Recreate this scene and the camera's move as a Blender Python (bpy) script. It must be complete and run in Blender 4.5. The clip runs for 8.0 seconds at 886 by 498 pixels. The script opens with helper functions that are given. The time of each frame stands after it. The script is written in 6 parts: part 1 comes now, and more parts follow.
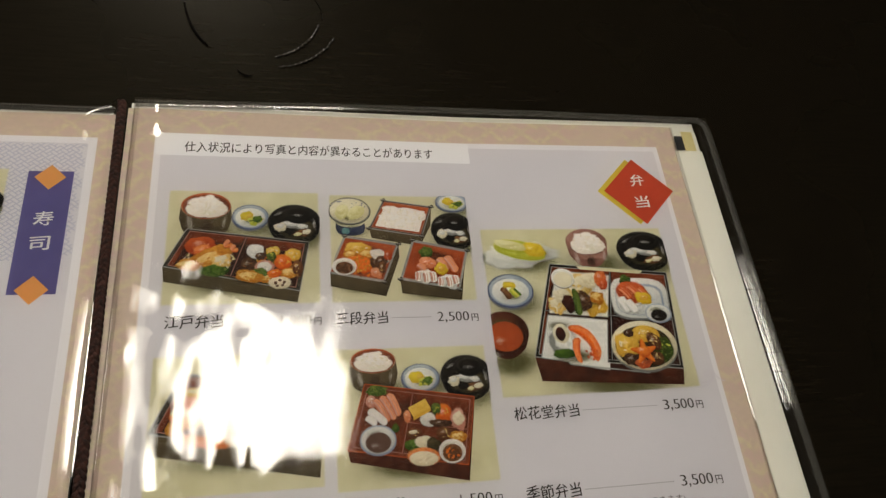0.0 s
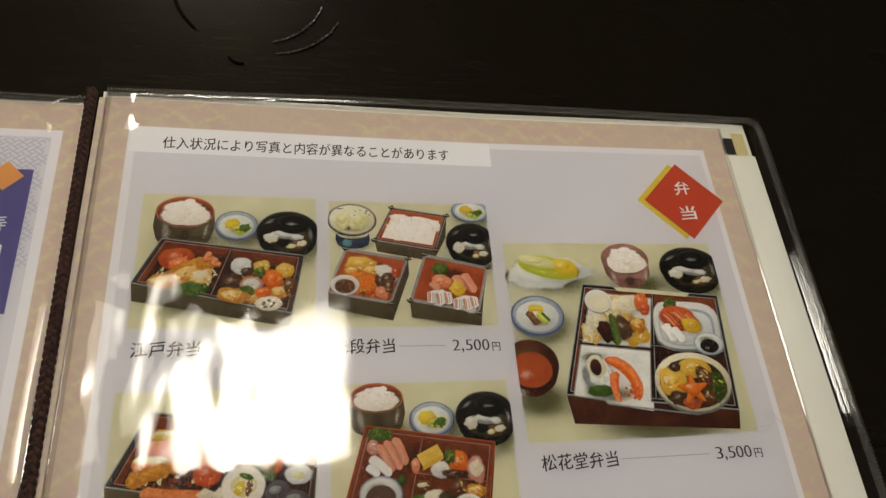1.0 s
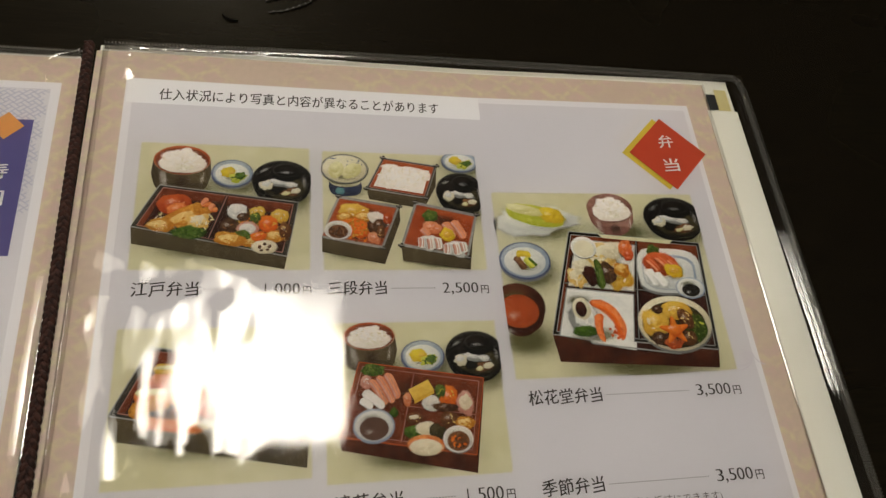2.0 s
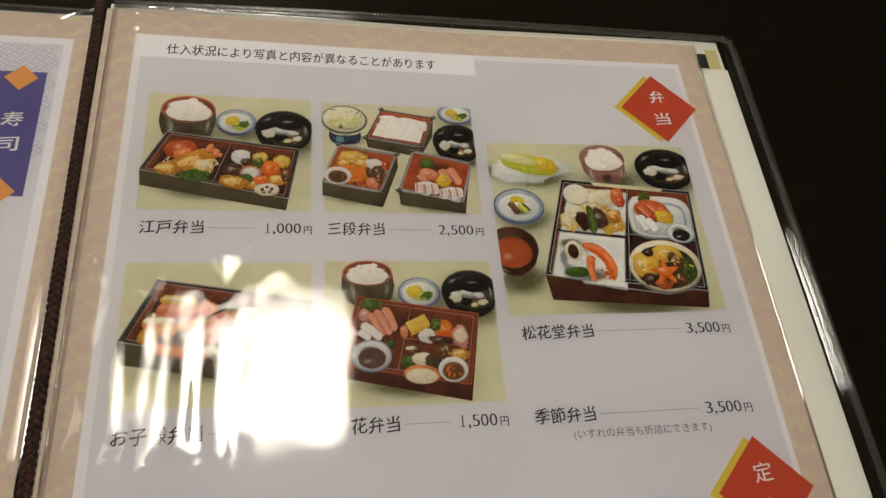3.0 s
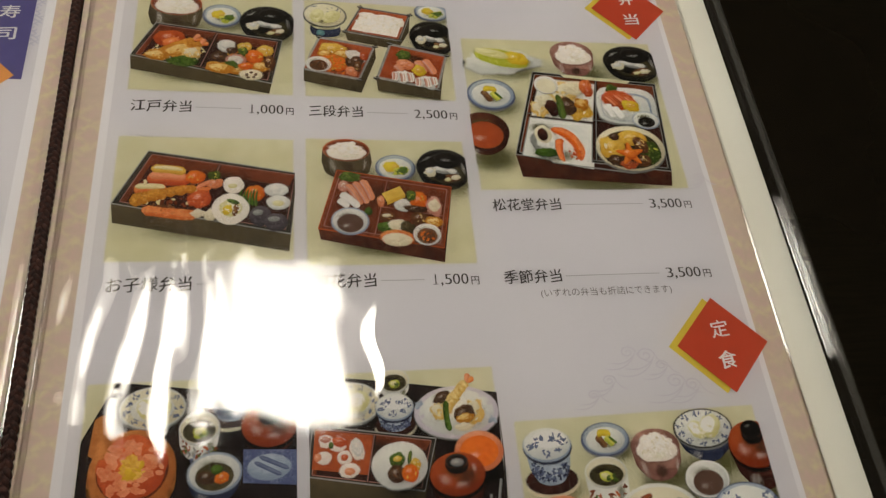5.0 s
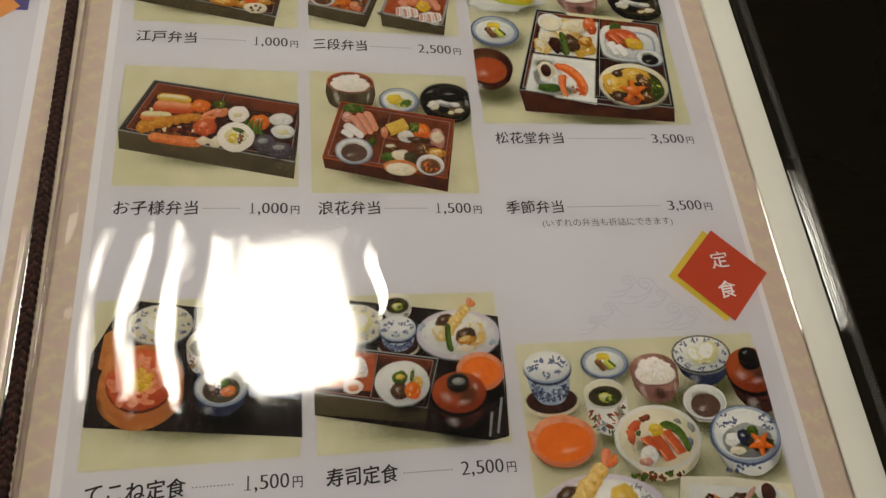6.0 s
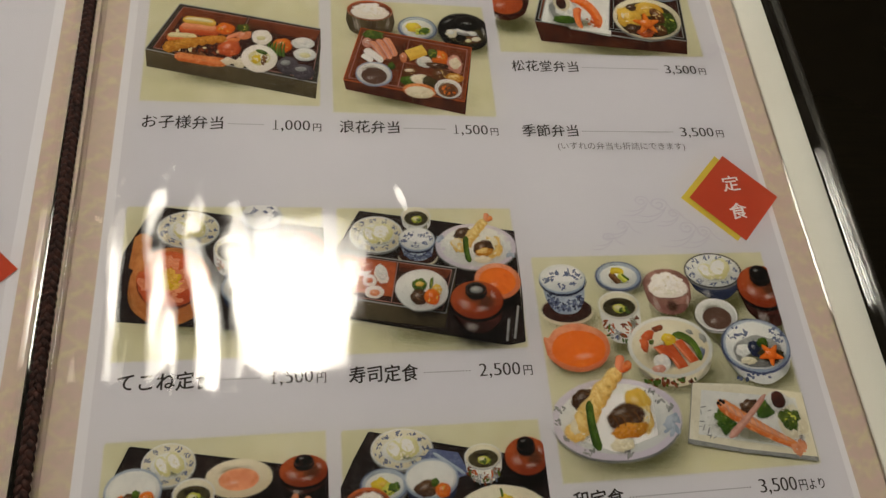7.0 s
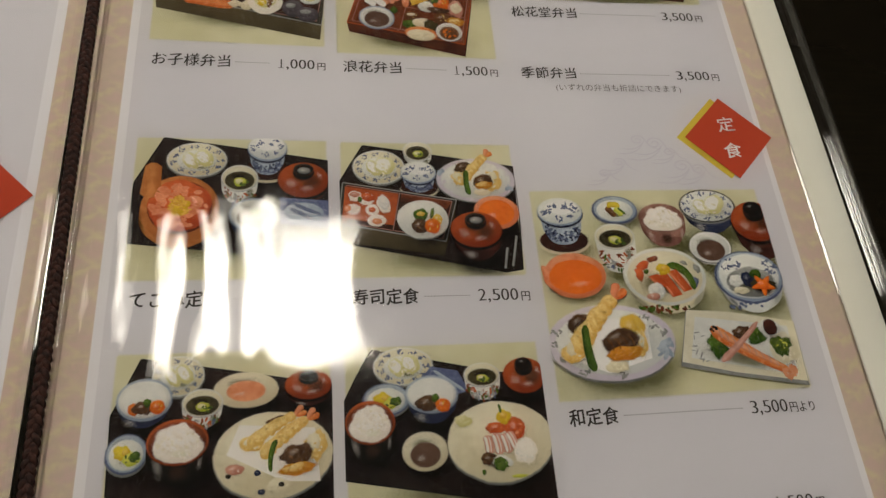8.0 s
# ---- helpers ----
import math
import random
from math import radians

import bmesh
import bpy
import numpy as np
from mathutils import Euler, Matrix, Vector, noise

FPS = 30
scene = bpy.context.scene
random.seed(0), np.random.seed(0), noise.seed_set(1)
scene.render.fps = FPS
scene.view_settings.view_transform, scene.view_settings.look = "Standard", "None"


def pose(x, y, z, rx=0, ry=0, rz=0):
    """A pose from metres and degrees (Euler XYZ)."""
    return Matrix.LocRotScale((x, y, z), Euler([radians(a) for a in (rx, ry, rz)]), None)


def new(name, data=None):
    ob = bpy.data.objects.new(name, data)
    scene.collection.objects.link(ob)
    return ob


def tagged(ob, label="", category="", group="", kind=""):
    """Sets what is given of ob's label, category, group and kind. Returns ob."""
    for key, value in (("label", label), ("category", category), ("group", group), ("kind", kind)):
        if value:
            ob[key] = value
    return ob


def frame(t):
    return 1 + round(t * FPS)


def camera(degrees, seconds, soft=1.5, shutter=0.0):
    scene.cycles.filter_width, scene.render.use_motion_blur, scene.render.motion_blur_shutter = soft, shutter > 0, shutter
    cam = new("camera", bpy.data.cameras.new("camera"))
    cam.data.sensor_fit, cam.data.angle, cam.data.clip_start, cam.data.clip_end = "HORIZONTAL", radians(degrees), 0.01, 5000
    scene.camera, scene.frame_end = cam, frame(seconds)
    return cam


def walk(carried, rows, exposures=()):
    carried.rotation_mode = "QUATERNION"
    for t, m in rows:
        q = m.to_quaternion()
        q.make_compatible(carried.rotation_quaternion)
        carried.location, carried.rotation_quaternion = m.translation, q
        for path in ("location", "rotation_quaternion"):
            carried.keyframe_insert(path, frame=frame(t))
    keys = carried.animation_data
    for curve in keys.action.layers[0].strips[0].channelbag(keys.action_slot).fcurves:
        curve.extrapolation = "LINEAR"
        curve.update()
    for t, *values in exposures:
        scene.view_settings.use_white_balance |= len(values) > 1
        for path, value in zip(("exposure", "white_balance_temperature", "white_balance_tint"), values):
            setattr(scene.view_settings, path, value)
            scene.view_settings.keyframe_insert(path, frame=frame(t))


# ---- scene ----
cam = camera(66.03, 8.0, soft=1.4)
# seconds, place in metres, turn, tilt from straight down, roll
ROWS = [
    (0.0, 0.0436, -0.1405, 0.1989, -26.90, 28.67, 23.69),
    (0.3, 0.0404, -0.1361, 0.1971, -28.76, 27.42, 25.83),
    (0.5, 0.0422, -0.1372, 0.1951, -27.42, 27.57, 24.60),
    (0.7, 0.0458, -0.1253, 0.1949, -27.29, 26.24, 25.61),
    (0.8, 0.0422, -0.1284, 0.1821, -27.05, 29.13, 24.93),
    (1.0, 0.0479, -0.1227, 0.1728, -25.60, 28.43, 23.43),
    (1.2, 0.0507, -0.1238, 0.1708, -26.34, 27.87, 23.81),
    (1.5, 0.0512, -0.1312, 0.1723, -25.94, 27.63, 23.17),
    (1.7, 0.0482, -0.1335, 0.1738, -27.35, 27.64, 24.69),
    (2.8, 0.0479, -0.1515, 0.1715, -26.38, 28.38, 23.69),
    (3.0, 0.0504, -0.1571, 0.1718, -24.98, 28.20, 22.24),
    (3.5, 0.0523, -0.1660, 0.1730, -24.90, 28.17, 21.82),
    (4.0, 0.0545, -0.1746, 0.1728, -24.42, 28.26, 21.20),
    (4.5, 0.0552, -0.1842, 0.1718, -24.79, 27.95, 21.35),
    (5.0, 0.0560, -0.1933, 0.1689, -24.91, 27.48, 21.48),
    (5.2, 0.0571, -0.1984, 0.1671, -24.60, 27.18, 21.17),
    (6.3, 0.0558, -0.2106, 0.1649, -25.21, 25.57, 21.99),
    (6.5, 0.0560, -0.2145, 0.1650, -24.67, 25.54, 21.27),
    (7.0, 0.0514, -0.2288, 0.1599, -24.66, 25.41, 21.75),
    (7.5, 0.0506, -0.2384, 0.1591, -24.32, 24.99, 21.50),
    (8.0, 0.0516, -0.2470, 0.1579, -23.76, 25.07, 20.92),
]
walk(cam, [(t, pose(x, y, z, 0, 0, yaw) @ pose(0, 0, 0, tilt) @ pose(0, 0, 0, 0, 0, roll)) for t, x, y, z, yaw, tilt, roll in ROWS])

# ---- light ----
LAMP = (-0.035, 0.185, 0.98)       # centre of the pendant's glowing underside
LAMP_W, LAMP_D = 0.35, 0.27
NEXT_LAMP = (-0.26, 1.62, 0.98)   # the same lamp over the next table
world = bpy.data.worlds.new("room_air")
scene.world = world
world.use_nodes = True
world.node_tree.nodes["Background"].inputs[0].default_value = (1.0, 0.86, 0.7, 1)
world.node_tree.nodes["Background"].inputs[1].default_value = 0.02
scene.view_settings.exposure = 0.0
BULB = (0.065, -0.03, 0.0)
LAMP_GLOW, LAMP_COLOUR = 30.0, (1.0, 0.925, 0.79, 1)
TABLE_Z = -0.012


# ---- materials ----
def shader(name, rough=0.5, metal=0.0):
    m = bpy.data.materials.new(name)
    m.use_nodes = True
    n = m.node_tree.nodes
    b = n["Principled BSDF"]
    b.inputs["Roughness"].default_value, b.inputs["Metallic"].default_value = rough, metal
    return m, n, m.node_tree.links, b


def grain(n, l, scale, detail=3.0, coord="Object", stretch=(1, 1, 1)):
    """A noise texture in metres of the thing."""
    tc, mp, nz = n.new("ShaderNodeTexCoord"), n.new("ShaderNodeMapping"), n.new("ShaderNodeTexNoise")
    mp.inputs["Scale"].default_value = stretch
    nz.inputs["Scale"].default_value, nz.inputs["Detail"].default_value = scale, detail
    l.new(tc.outputs[coord], mp.inputs[0])
    l.new(mp.outputs[0], nz.inputs["Vector"])
    return nz.outputs["Fac"]


def blend(n, l, fac, a, b):
    mx = n.new("ShaderNodeMix")
    mx.data_type = "RGBA"
    for sock, v in ((mx.inputs[0], fac), (mx.inputs[6], a), (mx.inputs[7], b)):
        if isinstance(v, (tuple, float, int)):
            sock.default_value = (*v, 1) if isinstance(v, tuple) and len(v) == 3 else v
        else:
            l.new(v, sock)
    return mx.outputs[2]


def ramp(n, l, fac, lo, hi):
    r = n.new("ShaderNodeMapRange")
    r.interpolation_type = "SMOOTHSTEP"
    r.inputs[1].default_value, r.inputs[2].default_value = lo, hi
    l.new(fac, r.inputs[0])
    return r.outputs[0]


def bump(n, l, b, height, strength, dist):
    bp = n.new("ShaderNodeBump")
    bp.inputs["Strength"].default_value, bp.inputs["Distance"].default_value = strength, dist
    l.new(height, bp.inputs["Height"])
    l.new(bp.outputs[0], b.inputs["Normal"])


def srgb(r, g, b):
    return tuple((c / 255 / 12.92) if c < 10 else ((c / 255 + 0.055) / 1.055) ** 2.4 for c in (r, g, b))


def mottled(name, a, b, scale, rough=0.5, fine=0.0, lo=0.3, hi=0.7, stretch=(1, 1, 1), bumpy=0.0, dist=0.0002, bite=0.25, spec=0.5):
    """Two colours in drifts of one size, broken by a fine grain."""
    m, n, l, bs = shader(name, rough)
    bs.inputs["Specular IOR Level"].default_value = spec
    big = ramp(n, l, grain(n, l, scale, stretch=stretch), lo, hi)
    col = blend(n, l, big, a, b)
    small = grain(n, l, fine or scale * 8, 2.0)
    dark = n.new("ShaderNodeMixRGB")
    dark.blend_type = "OVERLAY"
    dark.inputs[0].default_value = bite
    l.new(col, dark.inputs[1])
    l.new(small, dark.inputs[2])
    l.new(dark.outputs[0], bs.inputs["Base Color"])
    if bumpy:
        bump(n, l, bs, small, bumpy, dist)
    return m


BROWNED = ("shrimp", "batter", "fried", "leaf", "pickle", "pod", "mushroom", "simmered")
# soft inks paint the pictures' shadows and, as sheen and glow_pale, their highlights
INKS, SOFT_INKS = {}, ("shade_olive", "glow_pale", "shade_brown", "sheen", "shade_black")


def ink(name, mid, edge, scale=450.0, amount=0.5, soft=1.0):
    """Printing ink that runs from one tone to another over a printed form, with shading painted into its colour towards
    the rim and the lower side, broken by grain at two sizes; soft ink thins out towards the rim.
    """
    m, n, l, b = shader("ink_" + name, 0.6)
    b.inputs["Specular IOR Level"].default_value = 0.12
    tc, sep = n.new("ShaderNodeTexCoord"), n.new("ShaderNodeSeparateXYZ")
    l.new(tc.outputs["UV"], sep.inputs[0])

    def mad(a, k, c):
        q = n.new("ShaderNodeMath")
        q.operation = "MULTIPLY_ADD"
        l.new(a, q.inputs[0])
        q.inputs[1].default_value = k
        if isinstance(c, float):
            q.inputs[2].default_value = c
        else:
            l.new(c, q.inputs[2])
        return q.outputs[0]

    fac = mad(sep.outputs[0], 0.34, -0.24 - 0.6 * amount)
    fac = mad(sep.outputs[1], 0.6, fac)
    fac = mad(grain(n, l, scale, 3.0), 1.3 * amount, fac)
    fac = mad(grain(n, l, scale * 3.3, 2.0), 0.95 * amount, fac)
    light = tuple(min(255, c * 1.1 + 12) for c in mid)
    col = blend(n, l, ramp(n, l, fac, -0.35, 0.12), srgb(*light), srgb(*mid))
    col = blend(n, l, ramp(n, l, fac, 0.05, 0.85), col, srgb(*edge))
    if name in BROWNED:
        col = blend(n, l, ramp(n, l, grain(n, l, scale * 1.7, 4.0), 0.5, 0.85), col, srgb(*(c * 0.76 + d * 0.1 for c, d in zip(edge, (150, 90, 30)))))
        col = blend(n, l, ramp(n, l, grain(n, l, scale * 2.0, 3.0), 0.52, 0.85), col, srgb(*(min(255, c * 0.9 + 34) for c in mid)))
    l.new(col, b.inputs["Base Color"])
    if soft is not None:
        rim, rs = n.new("ShaderNodeUVMap"), n.new("ShaderNodeSeparateXYZ")
        rim.uv_map = "rim"
        l.new(rim.outputs[0], rs.inputs[0])
        thin = n.new("ShaderNodeMapRange")
        thin.interpolation_type = "SMOOTHSTEP"
        thin.inputs[1].default_value, thin.inputs[2].default_value = 0.2 if soft < 1 else 0.0, 1.0
        thin.inputs[3].default_value, thin.inputs[4].default_value = soft, 0.0
        l.new(rs.outputs[0], thin.inputs[0])
        # the ink breaks up into fine dots where it thins out
        dot, cut = n.new("ShaderNodeMath"), n.new("ShaderNodeMath")
        dot.operation = "GREATER_THAN"
        l.new(grain(n, l, 26000.0, 0.0), dot.inputs[0])
        cut.operation = "MULTIPLY_ADD"
        cut.inputs[1].default_value, cut.inputs[2].default_value = -0.5, 0.75
        l.new(thin.outputs[0], cut.inputs[0])
        l.new(cut.outputs[0], dot.inputs[1])
        l.new(dot.outputs[0], b.inputs["Alpha"])
    INKS[name] = m
    return m


for name, mid, edge, *rest in (
    ("backdrop", (229, 225, 198), (212, 208, 172), 60, 0.6, 1.0), ("shade_olive", (88, 86, 48), (116, 116, 72), 200, 0.3, 0.74),
    ("shade_brown", (58, 40, 30), (70, 50, 36), 300, 0.3, 0.7),
    ("sheen", (244, 240, 232), (238, 234, 226), 300, 0.3, 0.34), ("shade_black", (14, 12, 12), (20, 16, 14), 300, 0.3, 0.8),
    ("glow_pale", (232, 232, 214), (222, 222, 196), 100, 0.3, 0.6),
    ("rice", (252, 249, 244), (234, 227, 217), 900, 0.4), ("white", (243, 242, 236), (204, 206, 204), 300, 0.3),
    ("cream", (241, 236, 216), (212, 203, 174), 220, 0.35), ("grey", (186, 186, 182), (128, 130, 128), 300, 0.5),
    ("black", (28, 26, 25), (14, 13, 13), 300, 0.4), ("lacquer", (44, 38, 34), (18, 16, 15), 200, 0.6),
    ("olive_wall", (104, 92, 66), (60, 52, 38), 150, 0.35), ("charcoal", (78, 74, 66), (38, 36, 33), 200, 0.5),
    ("brown_wall", (120, 66, 44), (62, 32, 24), 130, 0.6), ("redbrown", (160, 84, 52), (98, 48, 30), 200, 0.5),
    ("plum", (96, 52, 42), (50, 28, 24), 200, 0.5), ("tray", (54, 38, 34), (26, 19, 19), 90, 0.6),
    ("rust", (206, 108, 60), (156, 70, 36), 250, 0.4), ("orange_red", (198, 98, 50), (142, 58, 30), 250, 0.4),
    ("tomato", (216, 108, 52), (160, 62, 30), 260, 0.4), ("salmon", (242, 178, 138), (214, 130, 88), 420, 0.5),
    ("tuna", (228, 122, 70), (182, 78, 42), 380, 0.4), ("shrimp", (244, 170, 104), (216, 112, 54), 500, 0.6),
    ("carrot", (242, 140, 52), (208, 94, 30), 300, 0.35), ("batter", (248, 232, 168), (222, 184, 102), 520, 0.6),
    ("fried", (236, 182, 78), (192, 128, 42), 520, 0.8), ("egg", (240, 212, 104), (208, 164, 60), 300, 0.4),
    ("lemon", (240, 218, 74), (206, 174, 44), 300, 0.4), ("melon", (232, 230, 112), (180, 186, 60), 160, 0.5),
    ("pear", (240, 236, 196), (206, 200, 140), 200, 0.4), ("leaf", (140, 160, 70), (66, 92, 38), 600, 0.8),
    ("pickle", (142, 158, 58), (58, 80, 32), 450, 0.8), ("pod", (96, 128, 44), (48, 76, 28), 300, 0.5),
    ("mushroom", (118, 86, 58), (70, 48, 36), 400, 0.7), ("simmered", (166, 118, 74), (96, 60, 38), 400, 0.8),
    ("sauce", (114, 86, 72), (72, 50, 42), 120, 0.4), ("broth", (104, 92, 58), (60, 54, 36), 260, 0.7),
    ("pink", (230, 184, 166), (192, 132, 116), 300, 0.5), ("pink_clay", (196, 150, 136), (140, 96, 86), 240, 0.6),
    ("blue", (130, 140, 164), (84, 94, 130), 300, 0.5), ("navy", (66, 76, 106), (40, 46, 70), 200, 0.5),
    ("pale_blue", (196, 206, 216), (150, 164, 184), 300, 0.5), ("lilac", (228, 221, 228), (204, 196, 208), 200, 0.5),
    ("lilac_line", (204, 200, 211), (210, 206, 215), 300, 0.8, None), ("teal", (120, 168, 170), (80, 124, 136), 300, 0.5),
    ("wood", (226, 160, 92), (180, 112, 58), 200, 0.6), ("cloth_blue", (150, 160, 190), (90, 100, 140), 500, 0.9),
    ("fret_line", (194, 194, 209), (198, 198, 212), 200, 0.2, None), ("text", (48, 44, 44), (48, 44, 44), 300, 0.2, None), ("text_soft", (88, 84, 84), (88, 84, 84), 300, 0.2, None),
    ("red_card", (202, 88, 62), (194, 80, 54), 60, 0.4, None), ("gold_card", (222, 204, 84), (214, 194, 74), 60, 0.4, None),
    ("violet", (108, 103, 155), (100, 95, 149), 60, 0.5, None), ("orange_card", (231, 172, 104), (224, 163, 96), 60, 0.4, None),
    ("grape", (120, 112, 118), (72, 66, 72), 300, 0.5),
    ("card_white", (240, 238, 236), (240, 238, 236), 100, 0.1),
):
    ink(name, mid, edge, *rest)

PANEL = mottled("panel_ink", srgb(221, 219, 224), srgb(215, 213, 219), 14, 0.5, 900, bite=0.05, spec=0.15)
MARGIN = mottled("margin_paper", srgb(234, 233, 237), srgb(228, 227, 232), 20, 0.5, 900, bite=0.05, spec=0.15)
SLIP = mottled("slip_paper", srgb(241, 241, 244), srgb(237, 237, 240), 20, 0.5, 900, bite=0.05, spec=0.15)
CREAM = mottled("cream_paper", srgb(242, 242, 234), srgb(238, 237, 228), 18, 0.6, 900, bumpy=0.05, spec=0.2)
TAB_DARK = mottled("dark_tab", srgb(44, 48, 58), srgb(34, 36, 44), 60, 0.4)
TAB_YELLOW = mottled("yellow_tab", srgb(226, 216, 160), srgb(216, 204, 146), 60, 0.5)
WALL = mottled("plaster", (0.3, 0.25, 0.2), (0.26, 0.21, 0.165), 3, 0.9, 60, bumpy=0.2)
CEIL = mottled("ceiling_board", (0.26, 0.2, 0.14), (0.2, 0.15, 0.1), 2, 0.9, 50)
FLOOR = mottled("floor_mat", (0.25, 0.2, 0.13), (0.2, 0.16, 0.1), 5, 0.9, 80)
CORD = mottled("brown_braid", srgb(78, 45, 36), srgb(44, 25, 21), 700, 0.75, 4000, bumpy=0.5, dist=0.0003)
THREAD = mottled("dark_thread", srgb(30, 26, 22), srgb(18, 16, 14), 400, 0.16, 3000)
DULL_THREAD = mottled("dull_dark_thread", srgb(24, 20, 17), srgb(14, 12, 11), 400, 0.7, 3000, spec=0.1)
THREAD.node_tree.nodes["Principled BSDF"].inputs["Coat Weight"].default_value = 1.0
THREAD.node_tree.nodes["Principled BSDF"].inputs["Specular IOR Level"].default_value = 1.0


def border_paper():
    """Pinkish border printed with rows of blurred yellow scallops."""
    m, n, l, b = shader("border_paper", 0.6)
    b.inputs["Specular IOR Level"].default_value = 0.15
    tc, sep = n.new("ShaderNodeTexCoord"), n.new("ShaderNodeSeparateXYZ")
    warp = n.new("ShaderNodeVectorMath")
    warp.operation = "MULTIPLY_ADD"
    wave = n.new("ShaderNodeTexNoise")
    wave.inputs["Scale"].default_value = 150.0
    l.new(tc.outputs["Object"], wave.inputs["Vector"])
    l.new(wave.outputs["Color"], warp.inputs[0])
    warp.inputs[1].default_value = (0.0035, 0.0035, 0.0)
    l.new(tc.outputs["Object"], warp.inputs[2])
    l.new(warp.outputs[0], sep.inputs[0])

    def calc(op, a, c=0.0):
        q = n.new("ShaderNodeMath")
        q.operation = op
        for sock, v in zip(q.inputs, (a, c)):
            if isinstance(v, float):
                sock.default_value = v
            else:
                l.new(v, sock)
        return q.outputs[0]

    # zigzag crests 13 mm apart, nested 4.5 mm deep
    tooth = calc("PINGPONG", sep.outputs[0], 0.0065)
    crest = calc("ADD", sep.outputs[1], calc("MULTIPLY", tooth, 0.75))
    line = calc("PINGPONG", crest, 0.0036)
    other = calc("PINGPONG", calc("SUBTRACT", sep.outputs[1], calc("MULTIPLY", tooth, 0.75)), 0.0036)
    near = calc("MINIMUM", line, calc("ADD", other, 0.0007))
    c = blend(n, l, ramp(n, l, near, 0.0, 0.0024), srgb(217, 208, 176), srgb(212, 189, 182))
    c = blend(n, l, ramp(n, l, grain(n, l, 55), 0.42, 0.72), c, srgb(211, 194, 180))
    c = blend(n, l, ramp(n, l, grain(n, l, 700, 2), 0.35, 0.75), c, srgb(206, 190, 176))
    l.new(c, b.inputs["Base Color"])
    return m


def table_wood():
    """Near-black brown stained board with a satin coat, fine grain and dulled patches."""
    m, n, l, b = shader("dark_stained_wood", 0.3)
    lines = grain(n, l, 60, 4, stretch=(1, 14, 1))
    patch = grain(n, l, 9, 3)
    speck = grain(n, l, 900, 2)
    c = blend(n, l, ramp(n, l, lines, 0.3, 0.7), (0.0066, 0.0054, 0.0034), (0.0135, 0.0104, 0.0064))
    l.new(c, b.inputs["Base Color"])
    r = n.new("ShaderNodeMapRange")
    r.inputs[3].default_value, r.inputs[4].default_value = 0.2, 0.34
    l.new(patch, r.inputs[0])
    l.new(r.outputs[0], b.inputs["Roughness"])
    b.inputs["Specular IOR Level"].default_value = 0.3
    b.inputs["Specular Tint"].default_value = (1.0, 0.9, 0.68, 1)
    bump(n, l, b, speck, 0.12, 0.0002)
    return m


def clear_film(name, ior, rough, tint=(1, 1, 1, 1), milk=0.0):
    """Clear vinyl: lets the print through and mirrors by Fresnel."""
    m = bpy.data.materials.new(name)
    m.use_nodes = True
    n, l = m.node_tree.nodes, m.node_tree.links
    n.remove(n["Principled BSDF"])
    tr, gl, fr, mx = (n.new("ShaderNodeBsdfTransparent"), n.new("ShaderNodeBsdfGlossy"), n.new("ShaderNodeFresnel"), n.new("ShaderNodeMixShader"))
    tr.inputs[0].default_value = tint
    gl.distribution = "BECKMANN"
    gl.inputs["Roughness"].default_value = rough
    fr.inputs["IOR"].default_value = ior
    l.new(fr.outputs[0], mx.inputs[0])
    l.new(tr.outputs[0], mx.inputs[1])
    haze, two = n.new("ShaderNodeBsdfGlossy"), n.new("ShaderNodeMixShader")
    haze.distribution = "BECKMANN"
    haze.inputs["Roughness"].default_value, two.inputs[0].default_value = rough * 1.9, 0.22
    l.new(gl.outputs[0], two.inputs[1])
    l.new(haze.outputs[0], two.inputs[2])
    l.new(two.outputs[0], mx.inputs[2])
    bp = n.new("ShaderNodeBump")
    bp.inputs["Strength"].default_value, bp.inputs["Distance"].default_value = 0.05, 0.0003
    l.new(grain(n, l, 260, 3), bp.inputs["Height"])
    l.new(bp.outputs[0], gl.inputs["Normal"])
    out = mx.outputs[0]
    if milk:
        df, cloud = n.new("ShaderNodeBsdfDiffuse"), n.new("ShaderNodeMixShader")
        df.inputs[0].default_value, cloud.inputs[0].default_value = (0.5, 0.49, 0.46, 1), milk
        l.new(out, cloud.inputs[1])
        l.new(df.outputs[0], cloud.inputs[2])
        out = cloud.outputs[0]
    l.new(out, n["Material Output"].inputs[0])
    return m


BORDER, TABLE = border_paper(), table_wood()
FILM = clear_film("clear_vinyl", 1.73, 0.058)
BEAD = clear_film("clear_vinyl_bead", 1.75, 0.04, (0.9, 0.9, 0.9, 1), 0.015)
EDGING = clear_film("smoky_vinyl_edging", 1.7, 0.1, (0.66, 0.65, 0.62, 1), 0.16)


